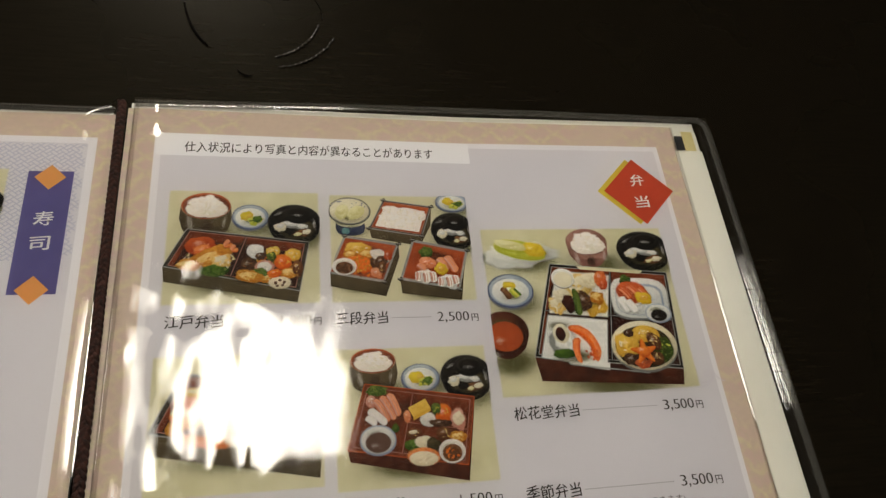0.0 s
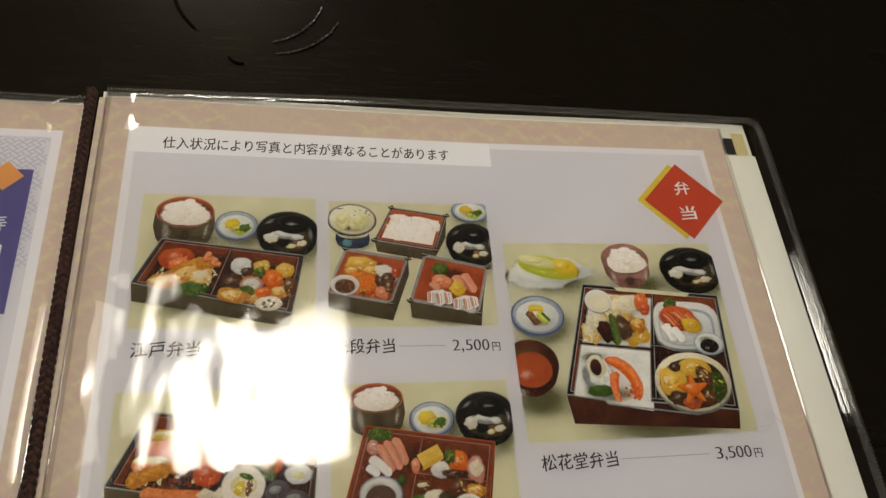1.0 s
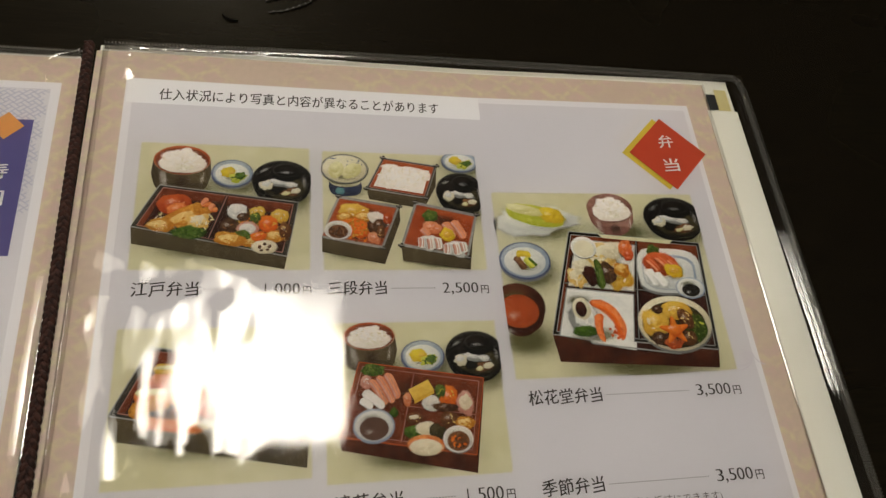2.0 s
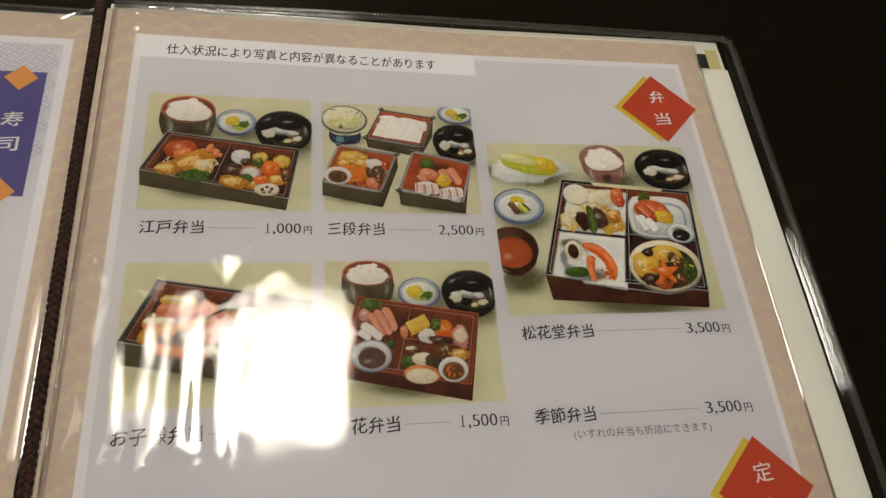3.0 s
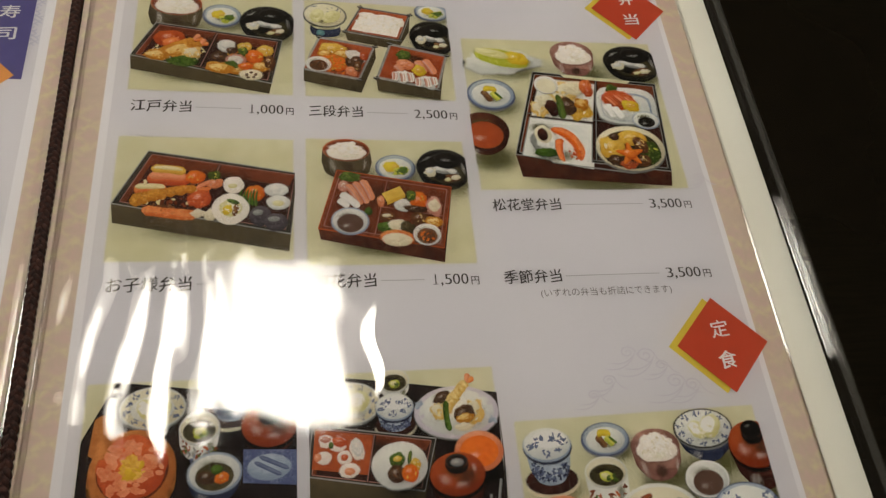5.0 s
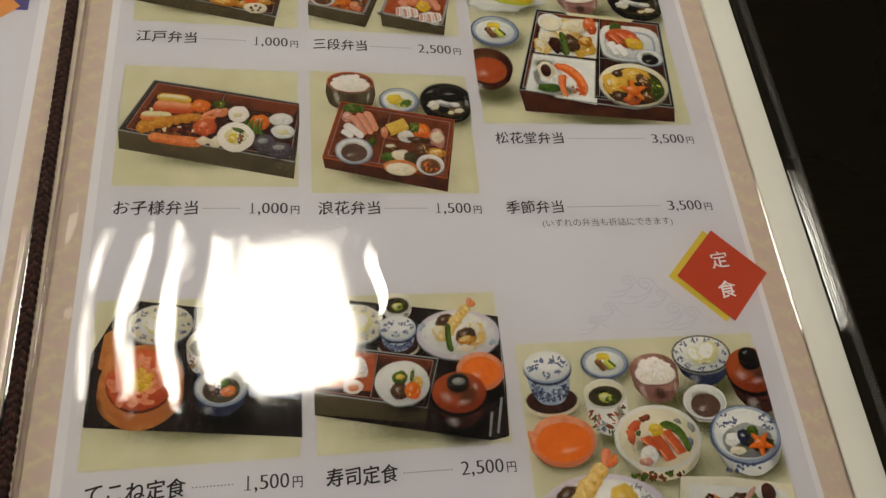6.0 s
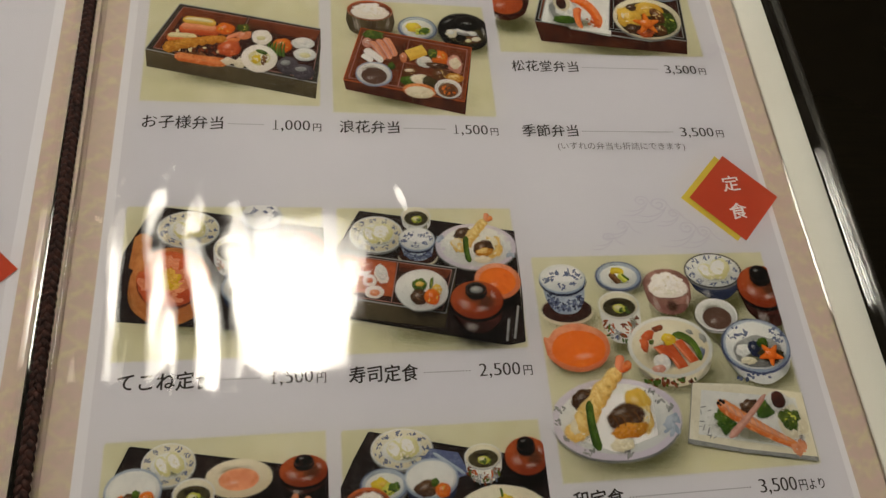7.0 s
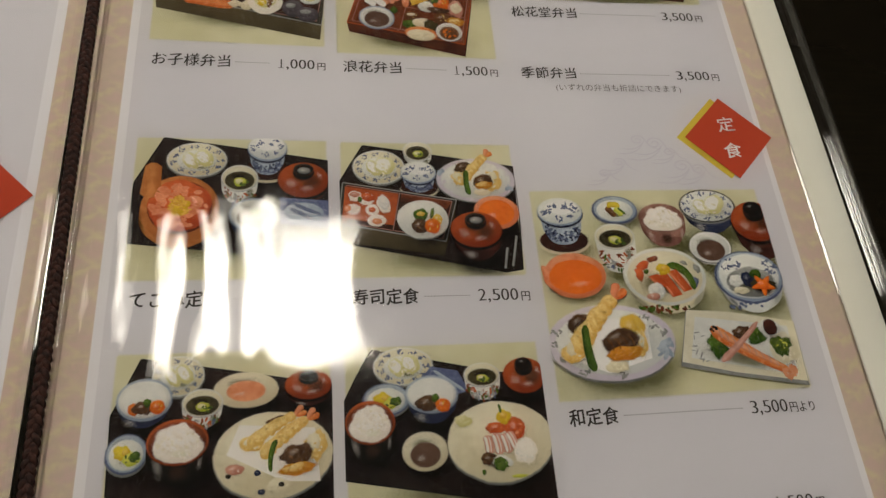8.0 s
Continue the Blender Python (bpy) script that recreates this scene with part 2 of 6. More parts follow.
def glow(name, colour, strength):
    m, n, l, b = shader(name, 0.6)
    b.inputs["Emission Color"].default_value, b.inputs["Emission Strength"].default_value = colour, strength
    b.inputs["Base Color"].default_value = (0.8, 0.8, 0.76, 1)
    # brightest under the bulb, dimmer towards the frame
    tc, far, mr = n.new("ShaderNodeTexCoord"), n.new("ShaderNodeVectorMath"), n.new("ShaderNodeMapRange")
    far.operation = "DISTANCE"
    far.inputs[1].default_value = BULB
    l.new(tc.outputs["Object"], far.inputs[0])
    l.new(far.outputs["Value"], mr.inputs[0])
    mr.interpolation_type = "SMOOTHSTEP"
    mr.inputs[1].default_value, mr.inputs[2].default_value = 0.06, 0.22
    mr.inputs[3].default_value, mr.inputs[4].default_value = strength, strength * 0.1
    l.new(mr.outputs[0], b.inputs["Emission Strength"])
    return m


LAMP_FACE = glow("lamp_diffuser", LAMP_COLOUR, LAMP_GLOW)
LAMP_WOOD = mottled("lamp_wood", (0.12, 0.07, 0.04), (0.08, 0.045, 0.025), 12, 0.5, 200, stretch=(1, 8, 1))


# ---- mesh helpers ----
def part(name, bm, material, parent=None, label=""):
    """Links a bmesh as one mesh object under a thing or a part."""
    me = bpy.data.meshes.new(name)
    bm.to_mesh(me)
    bm.free()
    for m in material if isinstance(material, (list, tuple)) else [material]:
        me.materials.append(m)
    ob = new(name, me)
    ob.parent = parent
    if label:
        ob["label"] = label
    return ob


def slab(x0, x1, y0, y1, z0, z1, bevel=0.0):
    bm = bmesh.new()
    bmesh.ops.create_cube(bm, size=1.0)
    for v in bm.verts:
        v.co = Vector(((x0 + x1) / 2 + v.co.x * (x1 - x0), (y0 + y1) / 2 + v.co.y * (y1 - y0), (z0 + z1) / 2 + v.co.z * (z1 - z0)))
    if bevel:
        bmesh.ops.bevel(bm, geom=bm.edges[:], offset=bevel, segments=3, affect="EDGES", profile=0.5)
    return bm


def tube(points, radius, sides=8, taper=None):
    """A round tube along points."""
    bm, rings = bmesh.new(), []
    n = len(points)
    for i, p in enumerate(points):
        a, b = Vector(points[max(i - 1, 0)]), Vector(points[min(i + 1, n - 1)])
        d = (b - a).normalized()
        u = d.cross(Vector((0, 0, 1)))
        u = u.normalized() if u.length > 1e-6 else Vector((1, 0, 0))
        w = u.cross(d)
        r = radius * (taper(i / (n - 1)) if taper else 1.0)
        rings.append([bm.verts.new(Vector(p) + r * (u * math.cos(k * math.tau / sides) + w * math.sin(k * math.tau / sides))) for k in range(sides)])
    for r0, r1 in zip(rings, rings[1:]):
        for k in range(sides):
            f = bm.faces.new((r0[k], r0[(k + 1) % sides], r1[(k + 1) % sides], r1[k]))
            f.smooth = True
    bm.faces.new(rings[0][::-1])
    bm.faces.new(rings[-1])
    return bm


# ---- room ----
def room():
    x0, x1, y0, y1, zf, zc = -1.9, 2.3, -2.2, 2.0, -0.745, 1.75
    t = 0.1
    tagged(part("floor", slab(x0 - t, x1 + t, y0 - t, y1 + t, zf - 0.05, zf), FLOOR), "brown woven floor of the dining room", "floor", kind="structure")
    tagged(part("ceiling", slab(x0 - t, x1 + t, y0 - t, y1 + t, zc, zc + 0.05), CEIL), "plain beige board ceiling of the dining room", "ceiling", kind="structure")
    for name, a in (("wall_west", (x0 - t, x0, y0, y1)), ("wall_east", (x1, x1 + t, y0, y1)), ("wall_south", (x0 - t, x1 + t, y0 - t, y0)), ("wall_north", (x0 - t, x1 + t, y1, y1 + t))):
        tagged(part(name, slab(*a, zf, zc), WALL), "plain beige plaster wall of the dining room", "wall", kind="structure")
    return zf, zc


FLOOR_Z, CEILING_Z = room()


def dining_table():
    th = tagged(new("dining_table"), "dark brown stained wooden table with a satin finish", "table")
    th.location = (0.1, 0.05, FLOOR_Z)
    inv = Matrix.Translation((-0.1, -0.05, -FLOOR_Z))
    x0, x1, y0, y1 = -0.62, 0.82, -0.42, 0.52
    bm = slab(x0, x1, y0, y1, TABLE_Z - 0.032, TABLE_Z, 0.003)
    bm.transform(inv)
    part("tabletop", bm, TABLE, th)
    for x in (x0 + 0.06, x1 - 0.06):
        for y in (y0 + 0.06, y1 - 0.06):
            bm = slab(x - 0.03, x + 0.03, y - 0.03, y + 0.03, FLOOR_Z, TABLE_Z - 0.032, 0.004)
            bm.transform(inv)
            part("leg", bm, TABLE, th)
    for y in (y0 + 0.05, y1 - 0.05):
        bm = slab(x0 + 0.09, x1 - 0.09, y - 0.012, y + 0.012, TABLE_Z - 0.1, TABLE_Z - 0.032, 0.002)
        bm.transform(inv)
        part("apron", bm, TABLE, th)


def pendant_lamp(x, y, z):
    th = tagged(new("pendant_lamp"), "square wooden pendant lamp with a glowing white diffuser, lit", "lamp", "pendant lamps")
    th.location = (x, y, z)
    a, b = LAMP_W / 2, LAMP_D / 2
    part("diffuser", slab(-a, a, -b, b, 0, 0.006, 0.001), LAMP_FACE, th, "glowing white diffuser")
    for x0, x1, y0, y1 in ((-a - 0.02, -a, -b - 0.02, b + 0.02), (a, a + 0.02, -b - 0.02, b + 0.02), (-a, a, -b - 0.02, -b), (-a, a, b, b + 0.02)):
        part("side_board", slab(x0, x1, y0, y1, -0.004, 0.1, 0.002), LAMP_WOOD, th)
    part("top_board", slab(-a, a, -b, b, 0.085, 0.1), LAMP_WOOD, th)
    part("hanging_cord", tube([(0, 0, 0.1), (0, 0, 0.3), (0, 0, CEILING_Z - z - 0.02)], 0.004), LAMP_WOOD, th)
    part("ceiling_rose", slab(-0.05, 0.05, -0.05, 0.05, CEILING_Z - z - 0.025, CEILING_Z - z, 0.004), LAMP_WOOD, th)


dining_table()
pendant_lamp(*LAMP)
pendant_lamp(*NEXT_LAMP)

# ---- the menu book: page places are in millimetres from the upper inner corner of the printed panel ----
MM = 0.001
KNOTS_X = (-260.0, -16.0, -12.0, -9.4, 0.0, 54.2, 104.7, 182.0, 212.0)
KNOTS_Z = (-5.0, -4.6, -3.8, -0.3, 0.0, -0.83, -1.36, 0.0, -0.3)


def rise(x):
    """Height of the printed sheet over its datum at x, all in millimetres."""
    return float(np.interp(x, KNOTS_X, KNOTS_Z))


menu = tagged(new("menu_book"), "open menu book in clear vinyl sleeves on a dark table", "menu")
menu.location = (0, 0, TABLE_Z)


def place(x, y, up):
    """The place in the menu's own axes of a page point lifted by up millimetres."""
    return Vector((x * MM, y * MM, (rise(x) + up) * MM - TABLE_Z))


def sheet(name, x0, x1, y0, y1, up, material, label="", thick=0.0, slant=0.0, parent=None):
    """A sheet that follows the page; slant moves the left edge's foot sideways."""
    bm = bmesh.new()
    cuts = sorted({x0, x1, *[k for k in KNOTS_X if x0 < k < x1]})
    grid = []
    for x in cuts:
        foot = x + (slant if x == x0 else 0.0)
        grid.append([[bm.verts.new(place(xx, yy, u)) for xx, yy in ((x, y1), (foot, y0))] for u in ((up, up - thick) if thick else (up,))])
    for a, b in zip(grid, grid[1:]):
        bm.faces.new((a[0][0], a[0][1], b[0][1], b[0][0]))
        if thick:
            bm.faces.new((a[1][0], b[1][0], b[1][1], a[1][1]))
            bm.faces.new((a[0][0], b[0][0], b[1][0], a[1][0]))
            bm.faces.new((a[0][1], a[1][1], b[1][1], b[0][1]))
    if thick:
        for g in (grid[0], grid[-1]):
            bm.faces.new((g[0][0], g[1][0], g[1][1], g[0][1]))
        bmesh.ops.recalc_face_normals(bm, faces=bm.faces[:])
    return part(name, bm, material, parent or menu, label)


# stacked leaves under the open spread, then the two printed sheets
for x0, x1, y1, up, thick in ((-8.4, 201.0, 12.0, -0.45, 1.8), (-4.0, 203.0, 9.4, -2.6, 2.0), (-4.5, 203.6, 9.8, -4.8, 2.4), (-5.0, 204.0, 10.2, -7.4, 2.9), (-226.0, -15.0, 11.0, -0.5, 1.8), (-226.0, -15.5, 11.2, -2.6, 2.0), (-226.0, -15.2, 11.4, -4.8, 2.1)):
    sheet("under_leaf", x0, x1, -284, y1, up, CREAM, "closed leaf below the open page", thick)
sheet("printed_sheet", -9.2, 190.6, -282, 9.6, 0.0, BORDER, "printed sheet with a pink and yellow wave border", 0.2)
sheet("printed_sheet", -224.0, -13.6, -279, 9.6, 0.0, BORDER, "printed sheet with a pink and yellow wave border", 0.2)
sheet("panel_margin", 0, 182, -270, 0, 0.02, MARGIN, "white printed margin")
sheet("panel", 2.2, 180.2, -268, -2.2, 0.03, PANEL, "pale lilac grey printed panel")
sheet("notice_slip", 0.6, 106.6, -8.8, -0.3, 0.06, SLIP, "white paper slip with a printed notice")
sheet("panel_margin", -208, -18.6, -269, 0.4, 0.02, MARGIN, "white printed margin", slant=0)
sheet("panel", -206, -21.2, -267, -2.0, 0.03, PANEL, "pale lilac grey printed panel")
sheet("insert_sheet", 189.6, 201.4, -284, -1.6, 0.35, CREAM, "plain cream paper sheet tucked in the sleeve", 0.2, slant=1.2)
sheet("index_tab", 190.8, 194.4, -1.2, 5.4, 0.3, TAB_DARK, "small dark blue tab")
sheet("index_tab", 194.4, 199.2, -1.4, 7.6, 0.28, TAB_YELLOW, "small pale yellow tab")


class Picture:
    """A printed form: flat inked shapes laid over one another on a page, gathered into one mesh."""
    step = 0.0022

    def __init__(self, name, parent, level, bounds=None):
        self.name, self.parent, self.level, self.bounds = name, parent, level, bounds
        self.bm, self.inks = bmesh.new(), []
        self.uv, self.rim = self.bm.loops.layers.uv.new("uv"), self.bm.loops.layers.uv.new("rim")

    def slot(self, name):
        if name not in self.inks:
            self.inks.append(name)
        return self.inks.index(name)

    def put(self, x, y):
        if self.bounds:
            x0, x1, y0, y1 = self.bounds
            x, y = min(max(x, x0), x1), min(max(y, y0), y1)
        return self.bm.verts.new(place(x, y, self.level))

    def face(self, verts, tones, slot, low=None, rims=None):
        f = self.bm.faces.new(verts)
        f.material_index = slot
        for k, loop in enumerate(f.loops):
            # uv carries the painted form shading: outward tone, then side
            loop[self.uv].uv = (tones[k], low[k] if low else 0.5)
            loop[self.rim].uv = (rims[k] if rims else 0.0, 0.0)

    def oval(self, x, y, rx, ry, name, rot=0.0, wob=0.0, seed=0, n=30, hole=0.0, square=False, flat=False):
        """A round, squared or lumpy form; hole leaves its middle open."""
        self.level += self.step
        s, c, si = self.slot(name), math.cos(radians(rot)), math.sin(radians(rot))
        thin, lump = name in SOFT_INKS, wob >= 0.12 and not hole
        small = max(min(rx, ry), 0.2)
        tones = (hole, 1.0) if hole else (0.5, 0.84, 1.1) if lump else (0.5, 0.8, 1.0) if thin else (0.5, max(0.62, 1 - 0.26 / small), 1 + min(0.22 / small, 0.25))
        rings, lows = [], []
        for tone in tones:
            ring, low = [], []
            for k in range(n):
                a = k * math.tau / n
                r = tone * (1 + wob * noise.noise((math.cos(a) * 1.6 + seed * 3.7, math.sin(a) * 1.6, seed + x * 0.13)) + wob * 0.6 * noise.noise((math.cos(a) * 4 + seed, math.sin(a) * 4, y * 0.2)))
                if square:
                    r *= (abs(math.cos(a)) ** 4 + abs(math.sin(a)) ** 4) ** -0.25
                u, v = rx * r * math.cos(a), ry * r * math.sin(a)
                dx, dy = u * c - v * si, u * si + v * c
                ring.append(self.put(x + dx, y + dy))
                # painted shading: the right and lower parts of the form go darker
                low.append(0.45 if flat else 0.5 + 0.5 * tone * (0.35 * math.cos(a + radians(rot)) - 0.9 * math.sin(a + radians(rot))))
            rings.append(ring)
            lows.append(low)
        if not hole:
            mid = self.put(x, y)
            for k in range(n):
                k1 = (k + 1) % n
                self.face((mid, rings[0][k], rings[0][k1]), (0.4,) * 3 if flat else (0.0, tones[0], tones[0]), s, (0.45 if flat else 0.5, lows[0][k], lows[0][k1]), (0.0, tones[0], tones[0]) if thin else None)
        for i in range(len(rings) - 1):
            t0, t1 = tones[i], min(tones[i + 1], 1.0)
            for k in range(n):
                k1 = (k + 1) % n
                q, w = (rings[i][k], rings[i + 1][k], rings[i + 1][k1], rings[i][k1]), (lows[i][k], lows[i + 1][k], lows[i + 1][k1], lows[i][k1])
                if hole:
                    self.face(q, (0.5,) * 4, s, w)
                else:
                    e0, e1 = (t0, t1) if thin else (0.0, 1.0 if i == len(rings) - 2 else 0.0)
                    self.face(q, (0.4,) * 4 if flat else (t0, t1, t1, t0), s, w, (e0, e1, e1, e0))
        return self

    def poly(self, corners, name, tone=0.5):
        """A straight-edged form from a few corners."""
        self.level += self.step
        s = self.slot(name)
        vs = [self.put(*c) for c in corners]
        tones = tone if isinstance(tone, tuple) else (tone,) * len(vs)
        self.face(vs, tones, s)
        return self

    def band(self, x0, y0, x1, y1, w0, w1, name, bend=0.0, wob=0.0, seed=0, n=10):
        """A tapered, bent band from one end to the other; bend is sideways, as a share of its length."""
        self.level += self.step
        s = self.slot(name)
        dx, dy = x1 - x0, y1 - y0
        d = math.hypot(dx, dy) or 1.0
        nx, ny = -dy / d, dx / d
        rows = []
        for i in range(n + 1):
            t = i / n
            off = 4 * bend * d * t * (1 - t)
            w = (w0 + (w1 - w0) * t) * (1 + wob * noise.noise((t * 6, seed * 2.1, x0))) * (min(1.0, 0.35 + 3.5 * min(t, 1 - t) ** 0.5) if n > 2 else 1.0)
            px, py = x0 + dx * t + nx * off, y0 + dy * t + ny * off
            rows.append([self.put(px + nx * w * q, py + ny * w * q) for q in ((1.12, 0.8, 0, -0.8, -1.12) if wob else (1, 0, -1))])
        # painted shading: the side that faces up stays paler
        hi, lo = (0.25, 0.85) if ny > 0 or (ny == 0 and nx < 0) else (0.85, 0.25)
        tone, low, rim = ((1, 0.8, 0, 0.8, 1), (hi, hi, 0.5, lo, lo), (1, 0, 0, 0, 1)) if wob else ((1, 0, 1), (hi, 0.5, lo), (0, 0, 0))
        for a, b in zip(rows, rows[1:]):
            for k in range(len(a) - 1):
                m = k + 1
                self.face((a[k], a[m], b[m], b[k]), (tone[k], tone[m], tone[m], tone[k]), s, (low[k], low[m], low[m], low[k]), (rim[k], rim[m], rim[m], rim[k]))
        return self

    def crumbs(self, x, y, rx, ry, count, size, name, seed=0, long=1.0):
        """Small scattered specks inside an oval."""
        rnd = random.Random(seed * 97 + int(x * 10) + int(y * 10))
        s = self.slot(name)
        self.level += self.step
        for _ in range(count):
            a, r = rnd.uniform(0, math.tau), math.sqrt(rnd.random())
            cx, cy, sz, rot = x + rx * r * math.cos(a), y + ry * r * math.sin(a), size * rnd.uniform(0.6, 1.3), rnd.uniform(0, math.tau)
            ring = []
            for k in range(6):
                u, v = sz * long * math.cos(k * math.tau / 6), sz * math.sin(k * math.tau / 6)
                ring.append(self.put(cx + u * math.cos(rot) - v * math.sin(rot), cy + u * math.sin(rot) + v * math.cos(rot)))
            self.face(ring, (rnd.random(),) * 6, s)
            self.level += 0.00005
        return self

    def done(self, label=""):
        return part(self.name, self.bm, [INKS[i] for i in self.inks], self.parent, label)


def glyphs(body, bold=0.0):
    """A bmesh of built-in lettering, one unit high."""
    cu = bpy.data.curves.new("lettering", "FONT")
    cu.body, cu.size, cu.offset = body, 1.0, bold
    tmp = bpy.data.objects.new("lettering", cu)
    scene.collection.objects.link(tmp)
    me = bpy.data.meshes.new_from_object(tmp.evaluated_get(bpy.context.evaluated_depsgraph_get()))
    bpy.data.objects.remove(tmp)
    bm = bmesh.new()
    bm.from_mesh(me)
    bpy.data.meshes.remove(me)
    return bm


def span(bm):
    xs = [v.co.x for v in bm.verts]
    return min(xs), max(xs)


def em_width():
    one, two = glyphs("口"), glyphs("口口")
    step = span(two)[1] - span(one)[1]
    one.free()
    two.free()
    return step


EM = em_width()


def twin(bm, dx, dy, lift):
    """Doubles strokes sideways, so that uprights grow heavier than level strokes."""
    for v in bmesh.ops.duplicate(bm, geom=bm.verts[:] + bm.edges[:] + bm.faces[:])["geom"]:
        if isinstance(v, bmesh.types.BMVert):
            v.co += Vector((dx, dy, lift))


def words(body, x, y, size, parent, name="text", tint="text", right=None, width=None, up=0.1, thin=-0.009, weight=0.028, lean=0.12):
    """Brush-like lettering with its foot at y, from x on, or ending at right; width squeezes it. Level strokes climb to the right."""
    bm = glyphs(body, 0.0 if "食" in body else thin)
    lo, hi = span(bm)
    sx = width / (hi - lo) if width else size
    start = right - (hi - lo) * sx if right is not None else x
    for v in bm.verts:
        u = v.co.x / EM - math.floor(v.co.x / EM) - 0.5
        q = noise.noise((v.co.x * 9.0, v.co.y * 9.0, size))
        v.co.y += lean * u + 0.006 * q
        v.co.x += 0.006 * noise.noise((v.co.y * 9.0, v.co.x * 9.0, 3.0))
    twin(bm, weight, -weight * 0.45, 0.0)
    twin(bm, -weight * 0.3, weight * 0.35, 0.0)
    n = len(bm.verts) // 4
    bm.verts.ensure_lookup_table()
    for i, v in enumerate(bm.verts):
        v.co = place(start + (v.co.x - lo) * sx, y + v.co.y * size, up + 0.004 * (i // n))
    return part(name, bm, INKS[tint], parent)


def price(figures, x0, x1, y, size, parent):
    """Figures with heavy uprights, hairline level strokes and slab feet."""
    slots = sum(0.5 if c == "," else 1.0 for c in figures)
    pitch, at = (x1 - x0) / slots, x0
    whole = bmesh.new()
    for c in figures:
        w = pitch * (0.5 if c == "," else 1.0)
        bm = glyphs(c, 0.004 if c == "," else -0.016)
        lo, hi = span(bm)
        if c not in ",1":
            twin(bm, 0.04, 0.0, 0.0)
            hi += 0.04
        fit = w * 0.86 / (hi - lo) if c not in ",1" else size
        for v in bm.verts:
            v.co = Vector((at + w * 0.5 + (v.co.x - (lo + hi) / 2) * fit, y + v.co.y * size, 0.0))
        if c == "1":
            for v in bm.verts:
                v.co.x = at + w * 0.5 + (v.co.x - at - w * 0.5) * 1.15
            right = max(v.co.x for v in bm.verts)
            foot = size * 0.035
            bm.faces.new([bm.verts.new((right + dx * size, y + dy * foot, 0.0)) for dx, dy in ((-0.22, 0), (0.11, 0), (0.11, 1), (-0.22, 1))])
        vs = {v: whole.verts.new(v.co) for v in bm.verts}
        for f in bm.faces:
            whole.faces.new([vs[v] for v in f.verts])
        bm.free()
        at += w
    for i, v in enumerate(whole.verts):
        v.co = place(v.co.x, v.co.y, 0.1 + 0.00002 * i)
    return part("price", whole, INKS["text"], parent)


def dots(x0, x1, y, parent):
    """A dotted leader line."""
    p = Picture("leader_dots", parent, 0.09)
    n = max(4, int((x1 - x0) / 0.75))
    for i in range(n + 1):
        x = x0 + (x1 - x0) * i / n
        p.poly(((x - 0.15, y - 0.13), (x + 0.15, y - 0.13), (x + 0.15, y + 0.13), (x - 0.15, y + 0.13)), "text_soft")
        p.level -= p.step
    return p.done()


class Photo:
    """A printed photograph: its ground and the dishes on it."""

    def __init__(self, x0, x1, y0, y1, parent=None):
        self.box, self.level = (x0, x1, y0, y1), 0.05
        self.ob, self.dark = None, False
        g = Picture("photo", parent or menu, 0.045)
        cx, cy = (x0 + x1) / 2, (y0 + y1) / 2
        g.level += g.step
        s = g.slot("backdrop")
        wide, tall = x1 - x0, y1 - y0
        us, vs = [[0.0, 0.9 / d, 0.25, 0.5, 0.75, 1 - 0.9 / d, 1.0] for d in (wide, tall)]
        for i in range(6):
            for j in range(6):
                cells = [(us[i + a], vs[j + b]) for a, b in ((0, 0), (1, 0), (1, 1), (0, 1))]
                q = [(x0 + wide * u, y0 + tall * v) for u, v in cells]
                tones = [0.3 + 0.5 * math.hypot((a - cx) / wide, (b - cy) / tall) for a, b in q]
                g.face([g.put(*c) for c in q], tones, s, None, [1.0 if u in (0.0, 1.0) or v in (0.0, 1.0) else 0.0 for u, v in cells])
        self.ob = g.done("printed food photograph on a pale green ground")
        self.level = g.level

    def pic(self, name):
        self.last = Picture(name, self.ob, self.level, self.box)
        return self.last

    def end(self, p, label=""):
        self.level = p.level
        return p.done(label)


# ---- printed dishes ----
def cast(ph, x, y, rx, ry):
    # a dish's shadow painted as a soft dark oval, below and to the right
    p = ph.pic("printed_shadow")
    p.oval(x + rx * 0.1, y - ry * 0.12, rx * 1.28, ry * 1.35, "shade_black" if ph.dark else "shade_olive")
    ph.end(p)


def cup_body(p, x, y, rx, ry, depth, foot, name):
    """The wall of a cup below its rim."""
    p.level += p.step
    s = p.slot(name)
    n, rows = 14, []
    for k in range(n + 1):
        a = math.pi * k / n
        c, si = math.cos(a), math.sin(a)
        rows.append([p.put(x + rx * c * q, y - ry * si * (0.9 if d else 1.0) * q - d) for q, d in ((1.0, 0.0), ((1 + foot) / 2 + 0.08, depth * 0.6), (foot, depth))])
    for k in range(n):
        # painted rounding: the wall darkens away from one pale strip
        t0, t1 = abs(2 * k / n - 0.8), abs(2 * (k + 1) / n - 0.8)
        for i in (0, 1):
            p.face((rows[k][i], rows[k][i + 1], rows[k + 1][i + 1], rows[k + 1][i]), (t0, t0, t1, t1), s)
    p.poly([r[2] and (x + rx * foot * math.cos(math.pi * k / n), y - ry * 0.9 * foot * math.sin(math.pi * k / n) - depth) for k, r in enumerate(rows)], name, 0.9)


